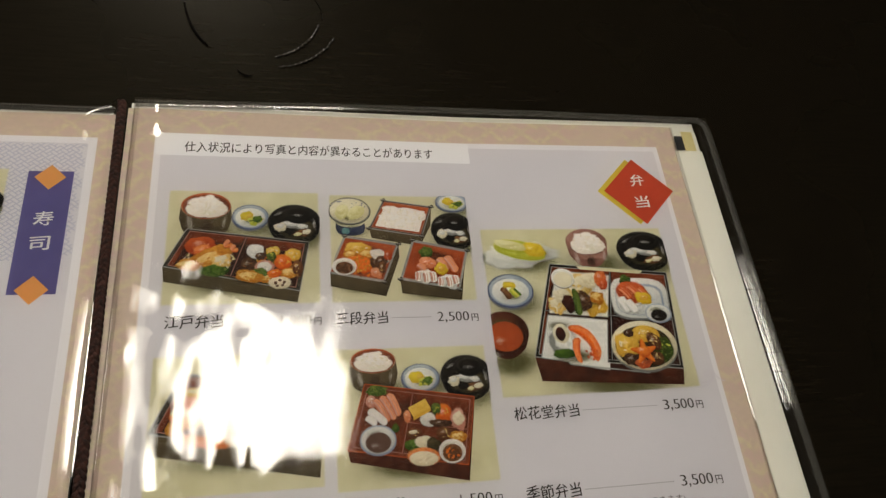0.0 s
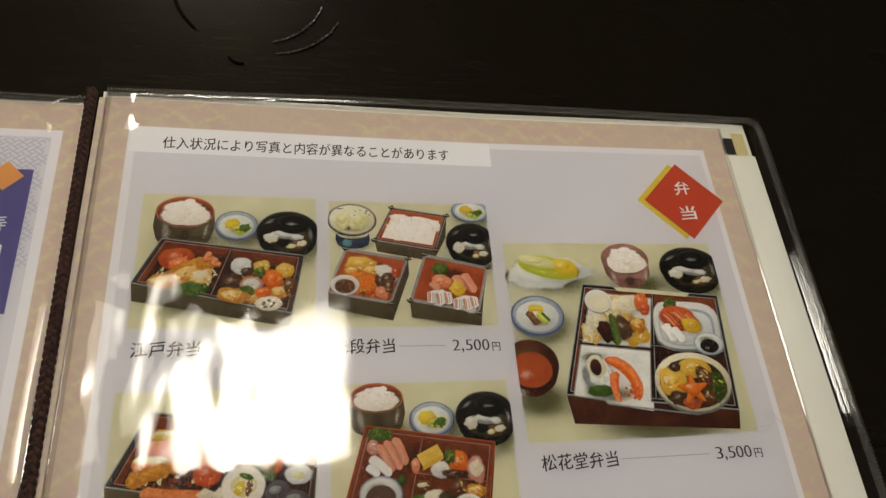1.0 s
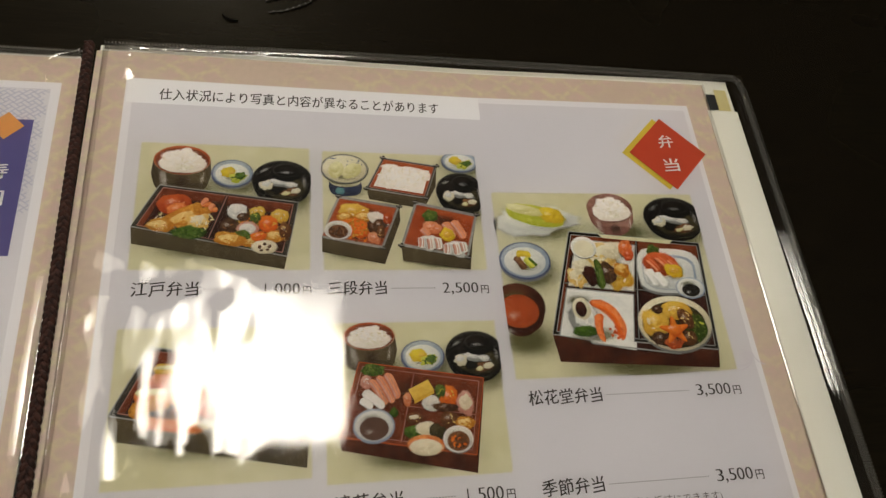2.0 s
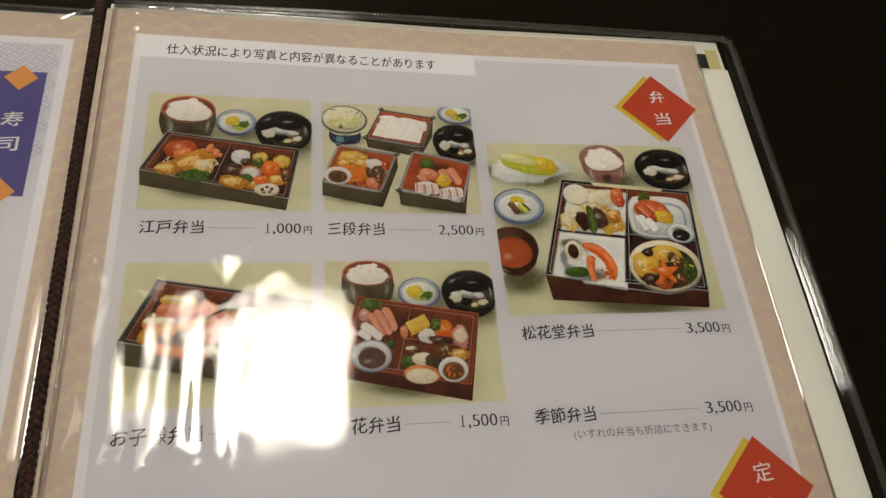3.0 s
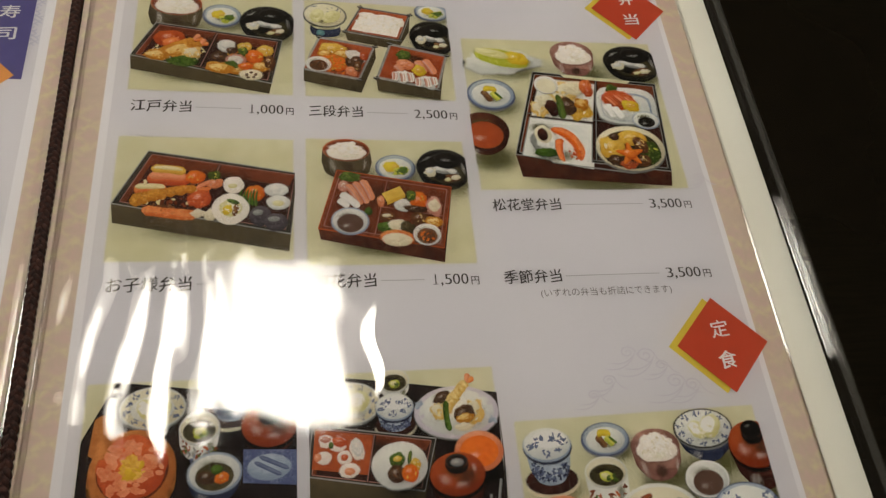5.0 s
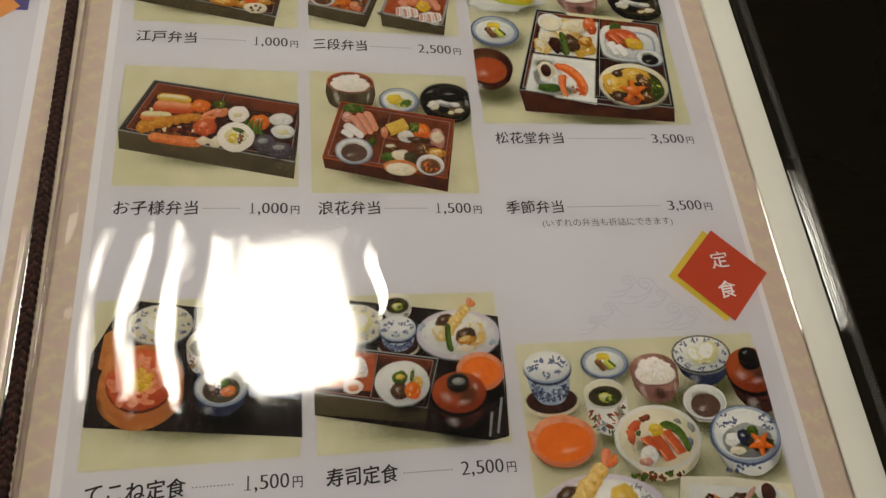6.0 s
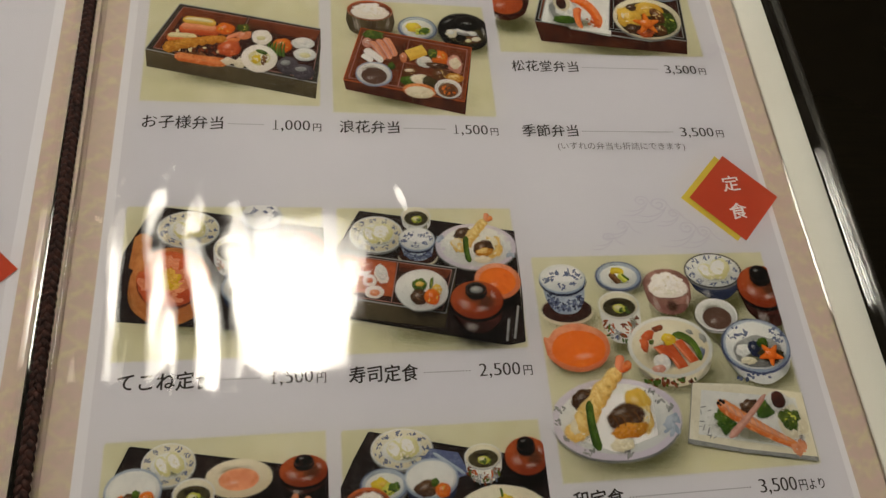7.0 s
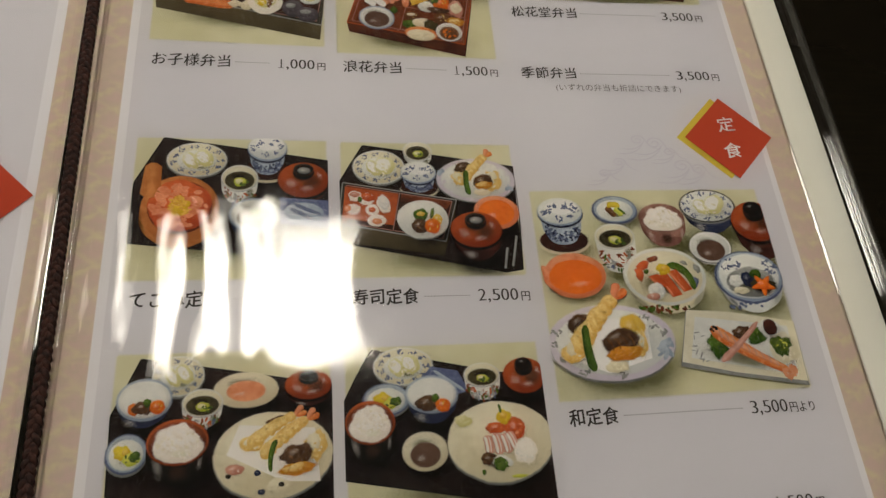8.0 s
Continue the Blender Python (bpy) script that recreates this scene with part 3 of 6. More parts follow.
def rice_bowl(ph, x, y, rx, ry, depth, rim="rust", wall="lacquer", foot=0.8):
    cast(ph, x + rx * 0.15, y - depth - ry * 0.3, rx * 1.3, ry * 1.0)
    p = ph.pic("rice_bowl")
    cup_body(p, x, y, rx, ry, depth, foot, wall)
    p.oval(x - rx * 0.6, y - ry * 0.6 - depth * 0.45, rx * 0.18, depth * 0.5 + ry * 0.15, "sheen", 12)
    p.oval(x + rx * 0.05, y - ry * 0.95 - depth * 0.35, rx * 0.4, depth * 0.45, "shade_brown")
    p.oval(x + rx * 0.74, y - ry * 0.5 - depth * 0.45, rx * 0.1, depth * 0.4, "sheen", -10)
    p.oval(x, y, rx, ry, rim)
    p.oval(x, y - ry * 0.03, rx * 0.94, ry * 0.9, "redbrown" if rim == "rust" else rim, 180)
    p.oval(x - rx * 0.1, y + ry * 0.3, rx * 0.85, ry * 0.6, "shade_brown")
    p.oval(x + rx * 0.02, y - ry * 0.24, rx * 0.84, ry * 0.66, "rice", wob=0.1, seed=3)
    p.oval(x - rx * 0.02, y + ry * 0.16, rx * 0.68, ry * 0.58, "rice", wob=0.26, seed=5)
    p.oval(x + rx * 0.12, y + ry * 0.42, rx * 0.32, ry * 0.36, "rice", wob=0.4, seed=8)
    p.oval(x + rx * 0.42, y + ry * 0.14, rx * 0.28, ry * 0.28, "rice", wob=0.4, seed=9)
    p.oval(x + rx * 0.1, y - ry * 0.5, rx * 0.5, ry * 0.26, "glow_pale")
    p.crumbs(x, y - ry * 0.1, rx * 0.72, ry * 0.62, 60, rx * 0.03, "rice", 2, 2.0)
    p.crumbs(x, y + ry * 0.12, rx * 0.6, ry * 0.5, 60, rx * 0.03, "card_white", 4, 1.9)
    p.crumbs(x, y - ry * 0.06, rx * 0.7, ry * 0.62, 26, rx * 0.024, "cream", 6, 2.2)
    return ph.end(p, "printed bowl of white rice")


def pickle_plate(ph, x, y, rx, ry, extra=None):
    cast(ph, x + rx * 0.1, y - ry * 0.45, rx * 1.2, ry * 1.0)
    p = ph.pic("pickle_plate")
    p.oval(x, y - ry * 0.12, rx, ry, "grey")
    p.oval(x, y, rx, ry, "blue")
    p.oval(x + rx * 0.02, y + ry * 0.02, rx * 0.93, ry * 0.92, "pale_blue", 180)
    p.oval(x - rx * 0.3, y + ry * 0.3, rx * 0.62, ry * 0.56, "shade_olive", 20)
    p.oval(x, y - ry * 0.04, rx * 0.8, ry * 0.76, "white")
    p.oval(x + rx * 0.06, y - ry * 0.3, rx * 0.6, ry * 0.36, "shade_olive")
    if extra:
        p.band(x - rx * 0.34, y + ry * 0.22, x - rx * 0.02, y - ry * 0.46, rx * 0.15, rx * 0.13, extra, 0.0, 0.15, 4)
        p.band(x - rx * 0.3, y + ry * 0.34, x + rx * 0.26, y + ry * 0.26, rx * 0.14, rx * 0.13, "lemon", 0.1, 0.2, 1)
        p.band(x + rx * 0.02, y + ry * 0.14, x + rx * 0.32, y - ry * 0.34, rx * 0.14, rx * 0.15, "melon", 0.0, 0.15, 2)
        p.band(x + rx * 0.16, y + ry * 0.14, x + rx * 0.44, y - ry * 0.28, rx * 0.05, rx * 0.06, "pod", 0.0, 0.15, 5)
    else:
        p.oval(x - rx * 0.2, y + ry * 0.08, rx * 0.38, ry * 0.4, "lemon", wob=0.3, seed=1)
        p.oval(x - rx * 0.04, y + ry * 0.1, rx * 0.16, ry * 0.16, "egg", wob=0.3, seed=5)
        p.oval(x + rx * 0.26, y - ry * 0.24, rx * 0.42, ry * 0.36, "melon", 18, 0.4, 2)
        p.oval(x + rx * 0.38, y - ry * 0.14, rx * 0.26, ry * 0.24, "pod", 18, 0.4, 7)
        p.crumbs(x + rx * 0.26, y - ry * 0.24, rx * 0.34, ry * 0.3, 14, rx * 0.05, "leaf", 3)
    return ph.end(p, "printed small dish of pickles")


def soup_bowl(ph, x, y, rx, ry):
    cast(ph, x + rx * 0.05, y - ry * 0.5, rx * 1.25, ry * 1.0)
    p = ph.pic("soup_bowl")
    p.oval(x, y - ry * 0.22, rx * 0.94, ry * 0.98, "black")
    p.oval(x + rx * 0.1, y - ry * 0.85, rx * 0.5, ry * 0.25, "shade_olive")
    p.oval(x, y, rx, ry, "charcoal")
    p.oval(x, y - ry * 0.02, rx * 0.955, ry * 0.935, "black")
    p.oval(x - rx * 0.1, y + ry * 0.1, rx * 0.75, ry * 0.65, "lacquer", 180, 0.05, 4)
    p.oval(x + rx * 0.08, y - ry * 0.35, rx * 0.74, ry * 0.52, "broth", wob=0.14)
    p.oval(x - rx * 0.1, y - ry * 0.3, rx * 0.7, ry * 0.5, "shade_black", wob=0.1)
    p.oval(x + rx * 0.02, y - ry * 0.14, rx * 0.48, ry * 0.2, "grey", -9, 0.35, 2)
    p.oval(x - rx * 0.16, y - ry * 0.06, rx * 0.3, ry * 0.11, "white", -9, 0.4, 6)
    p.oval(x + rx * 0.28, y - ry * 0.18, rx * 0.2, ry * 0.12, "white", -4, 0.4, 11)
    p.oval(x - rx * 0.5, y - ry * 0.24, rx * 0.24, ry * 0.24, "cream", 10, 0.4, 1)
    p.oval(x - rx * 0.52, y - ry * 0.17, rx * 0.15, ry * 0.13, "white", 10, 0.4, 7)
    p.oval(x + rx * 0.28, y - ry * 0.56, rx * 0.34, ry * 0.2, "simmered", 8, 0.4, 3)
    p.oval(x + rx * 0.42, y - ry * 0.5, rx * 0.18, ry * 0.13, "cream", 12, 0.4, 8)
    p.oval(x + rx * 0.12, y - ry * 0.62, rx * 0.14, ry * 0.1, "pear", 12, 0.4, 9)
    p.oval(x - rx * 0.16, y - ry * 0.5, rx * 0.2, ry * 0.16, "black", 5, 0.4, 5)
    cup_body(p, x + rx * 0.13, y + ry * 0.5, rx * 0.46, ry * 0.34, ry * 0.26, 0.94, "black")
    p.oval(x + rx * 0.13, y + ry * 0.5, rx * 0.46, ry * 0.34, "charcoal", hole=0.9)
    p.oval(x + rx * 0.13, y + ry * 0.5, rx * 0.4, ry * 0.28, "lacquer", 180)
    p.oval(x + rx * 0.1, y + ry * 0.4, rx * 0.24, ry * 0.1, "sheen")
    p.oval(x + rx * 0.72, y - ry * 0.05, rx * 0.1, ry * 0.4, "sheen", 8)
    p.oval(x - rx * 0.6, y + ry * 0.48, rx * 0.24, ry * 0.1, "sheen", 30)
    return ph.end(p, "printed black lacquer soup bowl")


def lidded_bowl(ph, x, y, rx, ry, depth, lid="orange_red", ring=True):
    """A lacquer bowl under its lid; the lid's grip is a hollow ring or a dark dome."""
    cast(ph, x + rx * 0.05, y - ry * 0.6 - depth, rx * 1.15, ry * 0.8)
    p = ph.pic("lidded_bowl")
    cup_body(p, x, y - ry * 0.1, rx * 0.98, ry, depth, 0.6, "plum")
    p.oval(x - rx * 0.3, y - ry * 0.9 - depth * 0.4, rx * 0.3, depth * 0.3, "sheen", -14)
    p.oval(x, y - ry * 0.12, rx, ry, "lacquer")
    p.oval(x, y, rx * 0.97, ry * 0.95, lid)
    p.oval(x + rx * 0.3, y - ry * 0.1, rx * 0.6, ry * 0.7, "shade_brown", 20)
    p.oval(x, y + ry * 0.16, rx * 0.66, ry * 0.52, "shade_brown")
    p.oval(x - rx * 0.46, y - ry * 0.2, rx * 0.3, ry * 0.3, "sheen", -30)
    p.oval(x - rx * 0.42, y - ry * 0.22, rx * 0.17, ry * 0.18, "sheen", -30)
    p.oval(x + rx * 0.12, y - ry * 0.46, rx * 0.34, ry * 0.18, "sheen", 8)
    p.oval(x + rx * 0.6, y + ry * 0.24, rx * 0.12, ry * 0.26, "sheen", 20)
    cup_body(p, x, y + ry * 0.55, rx * 0.4, ry * 0.34, ry * 0.28, 0.9, "lacquer")
    p.oval(x, y + ry * 0.55, rx * 0.4, ry * 0.34, "charcoal")
    if ring:
        p.oval(x, y + ry * 0.55, rx * 0.32, ry * 0.26, "black", 180)
        p.oval(x + rx * 0.02, y + ry * 0.5, rx * 0.24, ry * 0.18, "grey")
        p.oval(x - rx * 0.04, y + ry * 0.52, rx * 0.14, ry * 0.09, "sheen")
    else:
        p.oval(x, y + ry * 0.62, rx * 0.38, ry * 0.34, "black")
        p.oval(x - rx * 0.1, y + ry * 0.74, rx * 0.14, ry * 0.09, "sheen", 10)
    return ph.end(p, "printed red lacquer bowl with its lid on")


def sprays(p, x, y, rx, ry, spots, inks, size, seed):
    """Painted sprigs: loose clusters of tiny brush dabs at shares of an oval."""
    for k, (u, v, r) in enumerate(spots):
        for c in inks:
            p.crumbs(x + rx * u, y + ry * v, rx * r, ry * r, 9, size, c, seed + k, 2.2)
            p.level -= p.step * 0.8


def lidded_jar(ph, x, y, rx, ry, depth):
    cast(ph, x + rx * 0.1, y - ry * 0.5 - depth, rx * 1.3, ry * 0.9)
    p = ph.pic("lidded_jar")
    p.oval(x, y - depth - ry * 0.16, rx * 1.06, ry * 0.8, "cream")
    p.oval(x, y - depth, rx * 1.04, ry * 0.78, "plum")
    p.oval(x - rx * 0.2, y - depth + ry * 0.1, rx * 0.9, ry * 0.5, "shade_black")
    cup_body(p, x, y - ry * 0.3, rx * 0.9, ry * 0.8, depth * 0.75, 0.66, "pale_blue")
    for k in range(8):
        a = math.pi * (0.15 + 0.7 * k / 7)
        u, v = x + rx * 0.72 * math.cos(a), y - ry * 0.3 - ry * 0.72 * math.sin(a) - depth * 0.34
        p.crumbs(u, v, rx * 0.1, depth * 0.2, 9, rx * 0.036, "navy", k, 2.0)
        p.crumbs(u, v - depth * 0.04, rx * 0.1, depth * 0.2, 7, rx * 0.036, "blue", k + 5, 2.0)
        p.level -= p.step
    p.oval(x, y - ry * 0.8 - depth * 0.08, rx * 0.84, ry * 0.3, "shade_black")
    p.oval(x, y - ry * 0.14, rx, ry, "navy")
    p.oval(x, y - ry * 0.03, rx * 0.99, ry * 0.96, "pale_blue")
    p.oval(x, y + ry * 0.04, rx * 0.95, ry * 0.9, "white")
    p.oval(x + rx * 0.1, y + ry * 0.3, rx * 0.7, ry * 0.5, "card_white")
    sprays(p, x, y, rx, ry, ((-0.55, 0.12, 0.26), (-0.3, 0.42, 0.18), (-0.72, -0.1, 0.14), (0.42, 0.38, 0.26), (0.66, 0.1, 0.18), (0.2, 0.3, 0.12), (-0.1, -0.5, 0.2), (0.4, -0.35, 0.14)), ("blue", "teal", "blue"), rx * 0.034, int(x))
    return ph.end(p, "printed blue and white lidded jar")


def tea_cup(ph, x, y, rx, ry, depth, patterned=True):
    cast(ph, x + rx * 0.1, y - ry * 0.7 - depth, rx * 1.15, ry * 0.8)
    p = ph.pic("egg_custard_cup")
    cup_body(p, x, y, rx, ry, depth, 0.72, "white")
    p.oval(x + rx * 0.55, y - ry * 0.5 - depth * 0.5, rx * 0.3, depth * 0.6, "shade_olive")
    if patterned:
        for k in range(7):
            a = math.pi * (0.14 + 0.72 * k / 6)
            u, v = x + rx * 0.8 * math.cos(a), y - ry * 0.92 * math.sin(a) - depth * 0.5
            p.crumbs(u, v, rx * 0.16, depth * 0.3, 6, rx * 0.05, ("redbrown", "grey", "rust")[k % 3], k, 2.6)
            p.crumbs(u, v - depth * 0.16, rx * 0.14, depth * 0.2, 4, rx * 0.045, ("pod", "blue", "grey")[k % 3], k + 7, 2.4)
            p.level -= 2 * p.step
    p.oval(x, y, rx, ry, "white")
    p.oval(x, y + ry * 0.02, rx * 0.92, ry * 0.9, "cream", 180)
    p.oval(x, y - ry * 0.16, rx * 0.8, ry * 0.68, "broth", 180)
    p.oval(x - rx * 0.1, y + ry * 0.1, rx * 0.66, ry * 0.4, "shade_black")
    p.oval(x + rx * 0.02, y - ry * 0.26, rx * 0.36, ry * 0.34, "melon", 0, 0.2, 2)
    p.oval(x - rx * 0.04, y - ry * 0.22, rx * 0.22, ry * 0.2, "pear", 0, 0.2, 2)
    p.crumbs(x + rx * 0.2, y - ry * 0.4, rx * 0.3, ry * 0.2, 6, rx * 0.06, "leaf", 3, 2.0)
    return ph.end(p, "printed small cup of clear broth")


def dip_bowl(ph, x, y, rx, ry, depth=0.0, wall="white", fill="sauce", share=0.66, drop=0.15):
    if depth:
        cast(ph, x + rx * 0.1, y - ry * 0.6 - depth, rx * 1.15, ry * 0.8)
    p = ph.pic("sauce_bowl")
    if depth:
        cup_body(p, x, y, rx, ry, depth, 0.6, "navy" if wall == "pale_blue" else wall)
        p.oval(x - rx * 0.45, y - ry * 0.7 - depth * 0.5, rx * 0.3, depth * 0.3, "sheen", -20)
    p.oval(x, y - ry * 0.08, rx, ry, "grey" if wall == "white" else wall)
    p.oval(x, y, rx, ry, "card_white" if wall == "white" else wall)
    p.oval(x, y - ry * 0.02, rx * 0.93, ry * 0.91, "white" if wall == "pale_blue" else wall, 180)
    p.oval(x - rx * 0.1, y + ry * 0.3, rx * 0.75, ry * 0.5, "shade_olive" if wall not in ("redbrown", "salmon") else "shade_brown")
    p.oval(x, y - ry * drop, rx * share, ry * share, fill, flat=True)
    p.oval(x - rx * share * 0.3, y - ry * (drop + share * 0.25), rx * share * 0.4, ry * share * 0.3, "sheen", 10)
    return ph.end(p, "printed bowl of sauce")


def fruit_plate(ph, x, y, rx, ry, flowered=True, pieces=2, depth=0.0, wall="navy"):
    cast(ph, x + rx * 0.08, y - ry * 0.35 - depth, rx * 1.15, ry * 0.95)
    p = ph.pic("fruit_plate")
    if depth:
        cup_body(p, x, y, rx, ry, depth, 0.5, wall)
        p.oval(x - rx * 0.4, y - ry * 0.8 - depth * 0.4, rx * 0.25, depth * 0.3, "sheen", -20)
    p.oval(x, y - ry * 0.1, rx, ry, "grey")
    p.oval(x, y, rx, ry, "white" if flowered else "charcoal")
    p.oval(x, y, rx * 0.95, ry * 0.93, "cream" if flowered else "white", 180)
    ringed = [(0.78 * math.cos(k * 0.57), 0.76 * math.sin(k * 0.57), 0.13) for k in range(11)]
    sprays(p, x, y, rx, ry, ringed, ("grey", "leaf", "simmered", "blue") if flowered else ("blue",), rx * 0.022, int(x))
    p.oval(x, y - ry * 0.06, rx * 0.66, ry * 0.62, "white")
    p.oval(x + rx * 0.1, y - ry * 0.34, rx * 0.62, ry * 0.36, "shade_olive")
    p.oval(x - rx * 0.2, y - ry * 0.06, rx * 0.26, ry * 0.52, "pear", 34, 0.14, 1)
    p.oval(x - rx * 0.26, y + ry * 0.02, rx * 0.16, ry * 0.36, "card_white", 34, 0.2, 1)
    p.oval(x + rx * 0.24, y + ry * 0.08, rx * (0.3 if pieces > 1 else 0.42), ry * 0.54, "pear", 36, 0.14, 2)
    p.oval(x + rx * 0.18, y + ry * 0.16, rx * (0.18 if pieces > 1 else 0.3), ry * 0.36, "card_white", 36, 0.2, 2)
    p.crumbs(x, y - ry * 0.1, rx * 0.5, ry * 0.4, 16, rx * 0.03, "cream", 3, 2.0)
    return ph.end(p, "printed plate with slices of pear")


def shrimp(ph, x0, y0, x1, y1, w, coat="batter"):
    """A fried or boiled shrimp, tail at the second end."""
    p = ph.pic("shrimp")
    dx, dy = x1 - x0, y1 - y0
    p.band(x0, y0, x0 + dx * 0.82, y0 + dy * 0.82, w, w * 0.62, coat, 0.04, 0.3, 1, 14)
    for i in range(7):
        t = 0.06 + i * 0.11
        p.oval(x0 + dx * t, y0 + dy * t, w * 0.85 * (1 - 0.35 * t), w * 0.6, coat, math.degrees(math.atan2(dy, dx)) + 70, 0.3, i, 12)
    d = math.hypot(dx, dy) or 1
    nx, ny = -dy / d * w * 0.5, dx / d * w * 0.5
    for q in (-1, 1):
        p.band(x0 + dx * 0.8, y0 + dy * 0.8, x0 + dx * 0.97 + nx * q, y0 + dy * 0.97 + ny * q, w * 0.3, w * 0.46, "salmon" if q > 0 else "shrimp", 0.06 * q, 0.25, q, 6)
    return ph.end(p, "printed shrimp with its tail")


WET = ("tomato", "tuna", "salmon", "carrot", "egg", "simmered", "mushroom", "navy", "shrimp", "pink", "lemon", "white")
FLECKS = {"batter": "cream", "fried": "batter", "leaf": "melon", "pod": "leaf", "pickle": "melon", "mushroom": "simmered", "simmered": "batter", "tuna": "salmon", "salmon": "pink", "carrot": "egg", "tomato": "salmon", "egg": "cream", "white": "card_white", "pink": "white"}


def food(ph, name, *shapes, label=""):
    """Morsels out of lumps: x, y, rx, ry, ink, turn, unevenness. A lump that lies on the last one belongs to it."""
    p, under = None, None
    for i, (x, y, rx, ry, c, *rest) in enumerate(shapes):
        if under and math.hypot((x - under[0]) / under[2], (y - under[1]) / under[3]) > 0.8:
            ph.end(p, label)
            p = under = None
        if not under:
            p, under = ph.pic(name), (x, y, rx, ry)
        turn, wob = rest[0] if rest else 0, rest[1] if len(rest) > 1 else 0.25
        if under == (x, y, rx, ry):
            # shade under the morsel, inked as a wider brown oval
            p.oval(x + rx * 0.06, y - ry * 0.2, rx * 1.2, ry * 1.16, "shade_brown", turn)
        p.oval(x, y, rx, ry, c, turn, wob, i + int(x), 22)
        fleck = FLECKS.get(c, c)
        if max(rx, ry) > 1.5:
            p.oval(x - rx * 0.12, y + ry * 0.2, rx * 0.66, ry * 0.58, fleck if c in ("batter", "fried") else c, turn + 8, 0.35, i + 3, 18)
            p.crumbs(x, y, rx * 0.66, ry * 0.62, 3 if c in ("salmon", "tuna", "pear", "white", "carrot", "egg") else 5, min(rx, ry) * 0.09, fleck, i + 9, 2.4)
            p.crumbs(x + rx * 0.1, y - ry * 0.25, rx * 0.6, ry * 0.45, 8, min(rx, ry) * 0.1, c, i, 2.0)
        if c in WET:
            # painted glints at the upper left of moist morsels
            p.oval(x - rx * 0.2, y + ry * 0.25, rx * 0.42, ry * 0.36, "sheen", turn + 15)
            p.oval(x - rx * 0.24, y + ry * 0.34, rx * 0.16, ry * 0.13, "sheen", turn + 15)
    return ph.end(p, label)


def bed(ph, name, x, y, rx, ry, inks, size, count=60):
    """Loosely packed small bits that fill a compartment between its morsels."""
    p = ph.pic(name)
    for k, c in enumerate(inks):
        p.crumbs(x, y, rx, ry, count, size * (1.0 - 0.12 * k), c, k + int(x), 1.8)
    return ph.end(p)


def slices(ph, name, ink_name, stripe, *cuts, label=""):
    """Flat cut slices: two ends and half the width of each, with a paler upper side and a thin marbled line."""
    for k, (x0, y0, x1, y1, w) in enumerate(cuts):
        p = ph.pic(name)
        dx, dy = x1 - x0, y1 - y0
        d = math.hypot(dx, dy) or 1.0
        nx, ny = -dy / d * w, dx / d * w
        if nx > 0:
            nx, ny = -nx, -ny
        p.oval((x0 + x1) / 2 + 0.35, (y0 + y1) / 2 - 0.5, w * 1.5, d * 0.62, "shade_brown", math.degrees(math.atan2(dy, dx)) - 90)
        p.band(x0, y0, x1, y1, w, w * 0.92, ink_name, 0.03, 0.12, k)
        p.band(x0 + nx * 0.45, y0 + ny * 0.45 - 0.2, x1 + nx * 0.45, y1 + ny * 0.45 + 0.3, w * 0.34, w * 0.3, stripe, 0.03, 0.2, k + 4)
        p.band(x0 - nx * 0.25, y0 - ny * 0.25 - 0.3, x1 - nx * 0.2, y1 - ny * 0.2 + 0.4, 0.12, 0.12, stripe, 0.06, 0.0)
        ph.end(p, label)


def block(ph, name, ink_name, *corners, label=""):
    """A straight-cut block: its lit top and a darker front."""
    p = ph.pic(name)
    cx, cy = sum(c[0] for c in corners) / 4, sum(c[1] for c in corners) / 4
    p.oval(cx + 0.3, cy - 0.8, abs(corners[1][0] - corners[3][0]) * 0.6, abs(corners[0][1] - corners[2][1]) * 0.7, "shade_brown")
    (ax, ay), (bx, by) = corners[3], corners[2]
    p.poly(((ax, ay), (bx, by), (bx, by - 1.0), (ax, ay - 1.0)), ink_name, 1.0)
    p.poly(corners, ink_name, (0.1, 0.2, 0.5, 0.4))
    return ph.end(p, label)


def star(ph, name, x, y, r, ry, ink_name, points=5, turn=20.0):
    """A carrot cut to a maple leaf: notched points round a solid middle."""
    p = ph.pic(name)
    p.oval(x + r * 0.1, y - ry * 0.2, r * 1.05, ry * 1.05, "shade_brown")
    for k in range(points):
        a = radians(turn) + k * math.tau / points
        p.band(x, y, x + r * math.cos(a), y + ry * math.sin(a), r * 0.34, r * 0.1, ink_name, 0.0, 0.1, k, 6)
    p.oval(x, y, r * 0.46, ry * 0.46, ink_name, 0, 0.15, 2)
    p.oval(x - r * 0.2, y + ry * 0.2, r * 0.3, ry * 0.2, "sheen")
    return ph.end(p)


def heap(ph, name, x, y, rx, ry, colour, speck, n=24, size=0.1, wob=0.3):
    """A heap of fine bits."""
    p = ph.pic(name)
    p.oval(x + rx * 0.05, y - ry * 0.2, rx * 1.2, ry * 1.15, "shade_brown")
    p.oval(x, y, rx, ry, colour, 0, wob, int(x + y))
    p.crumbs(x, y, rx * 0.85, ry * 0.8, n, rx * size, speck, 1, 1.5)
    p.crumbs(x, y + ry * 0.1, rx * 0.7, ry * 0.65, n, rx * size * 0.8, colour, 2, 1.4)
    return ph.end(p)


def stalk(ph, name, x0, y0, x1, y1, w0, w1, colour, bend=0.05):
    p = ph.pic(name)
    p.band(x0, y0, x1, y1, w0, w1, colour, bend, 0.1)
    return ph.end(p)


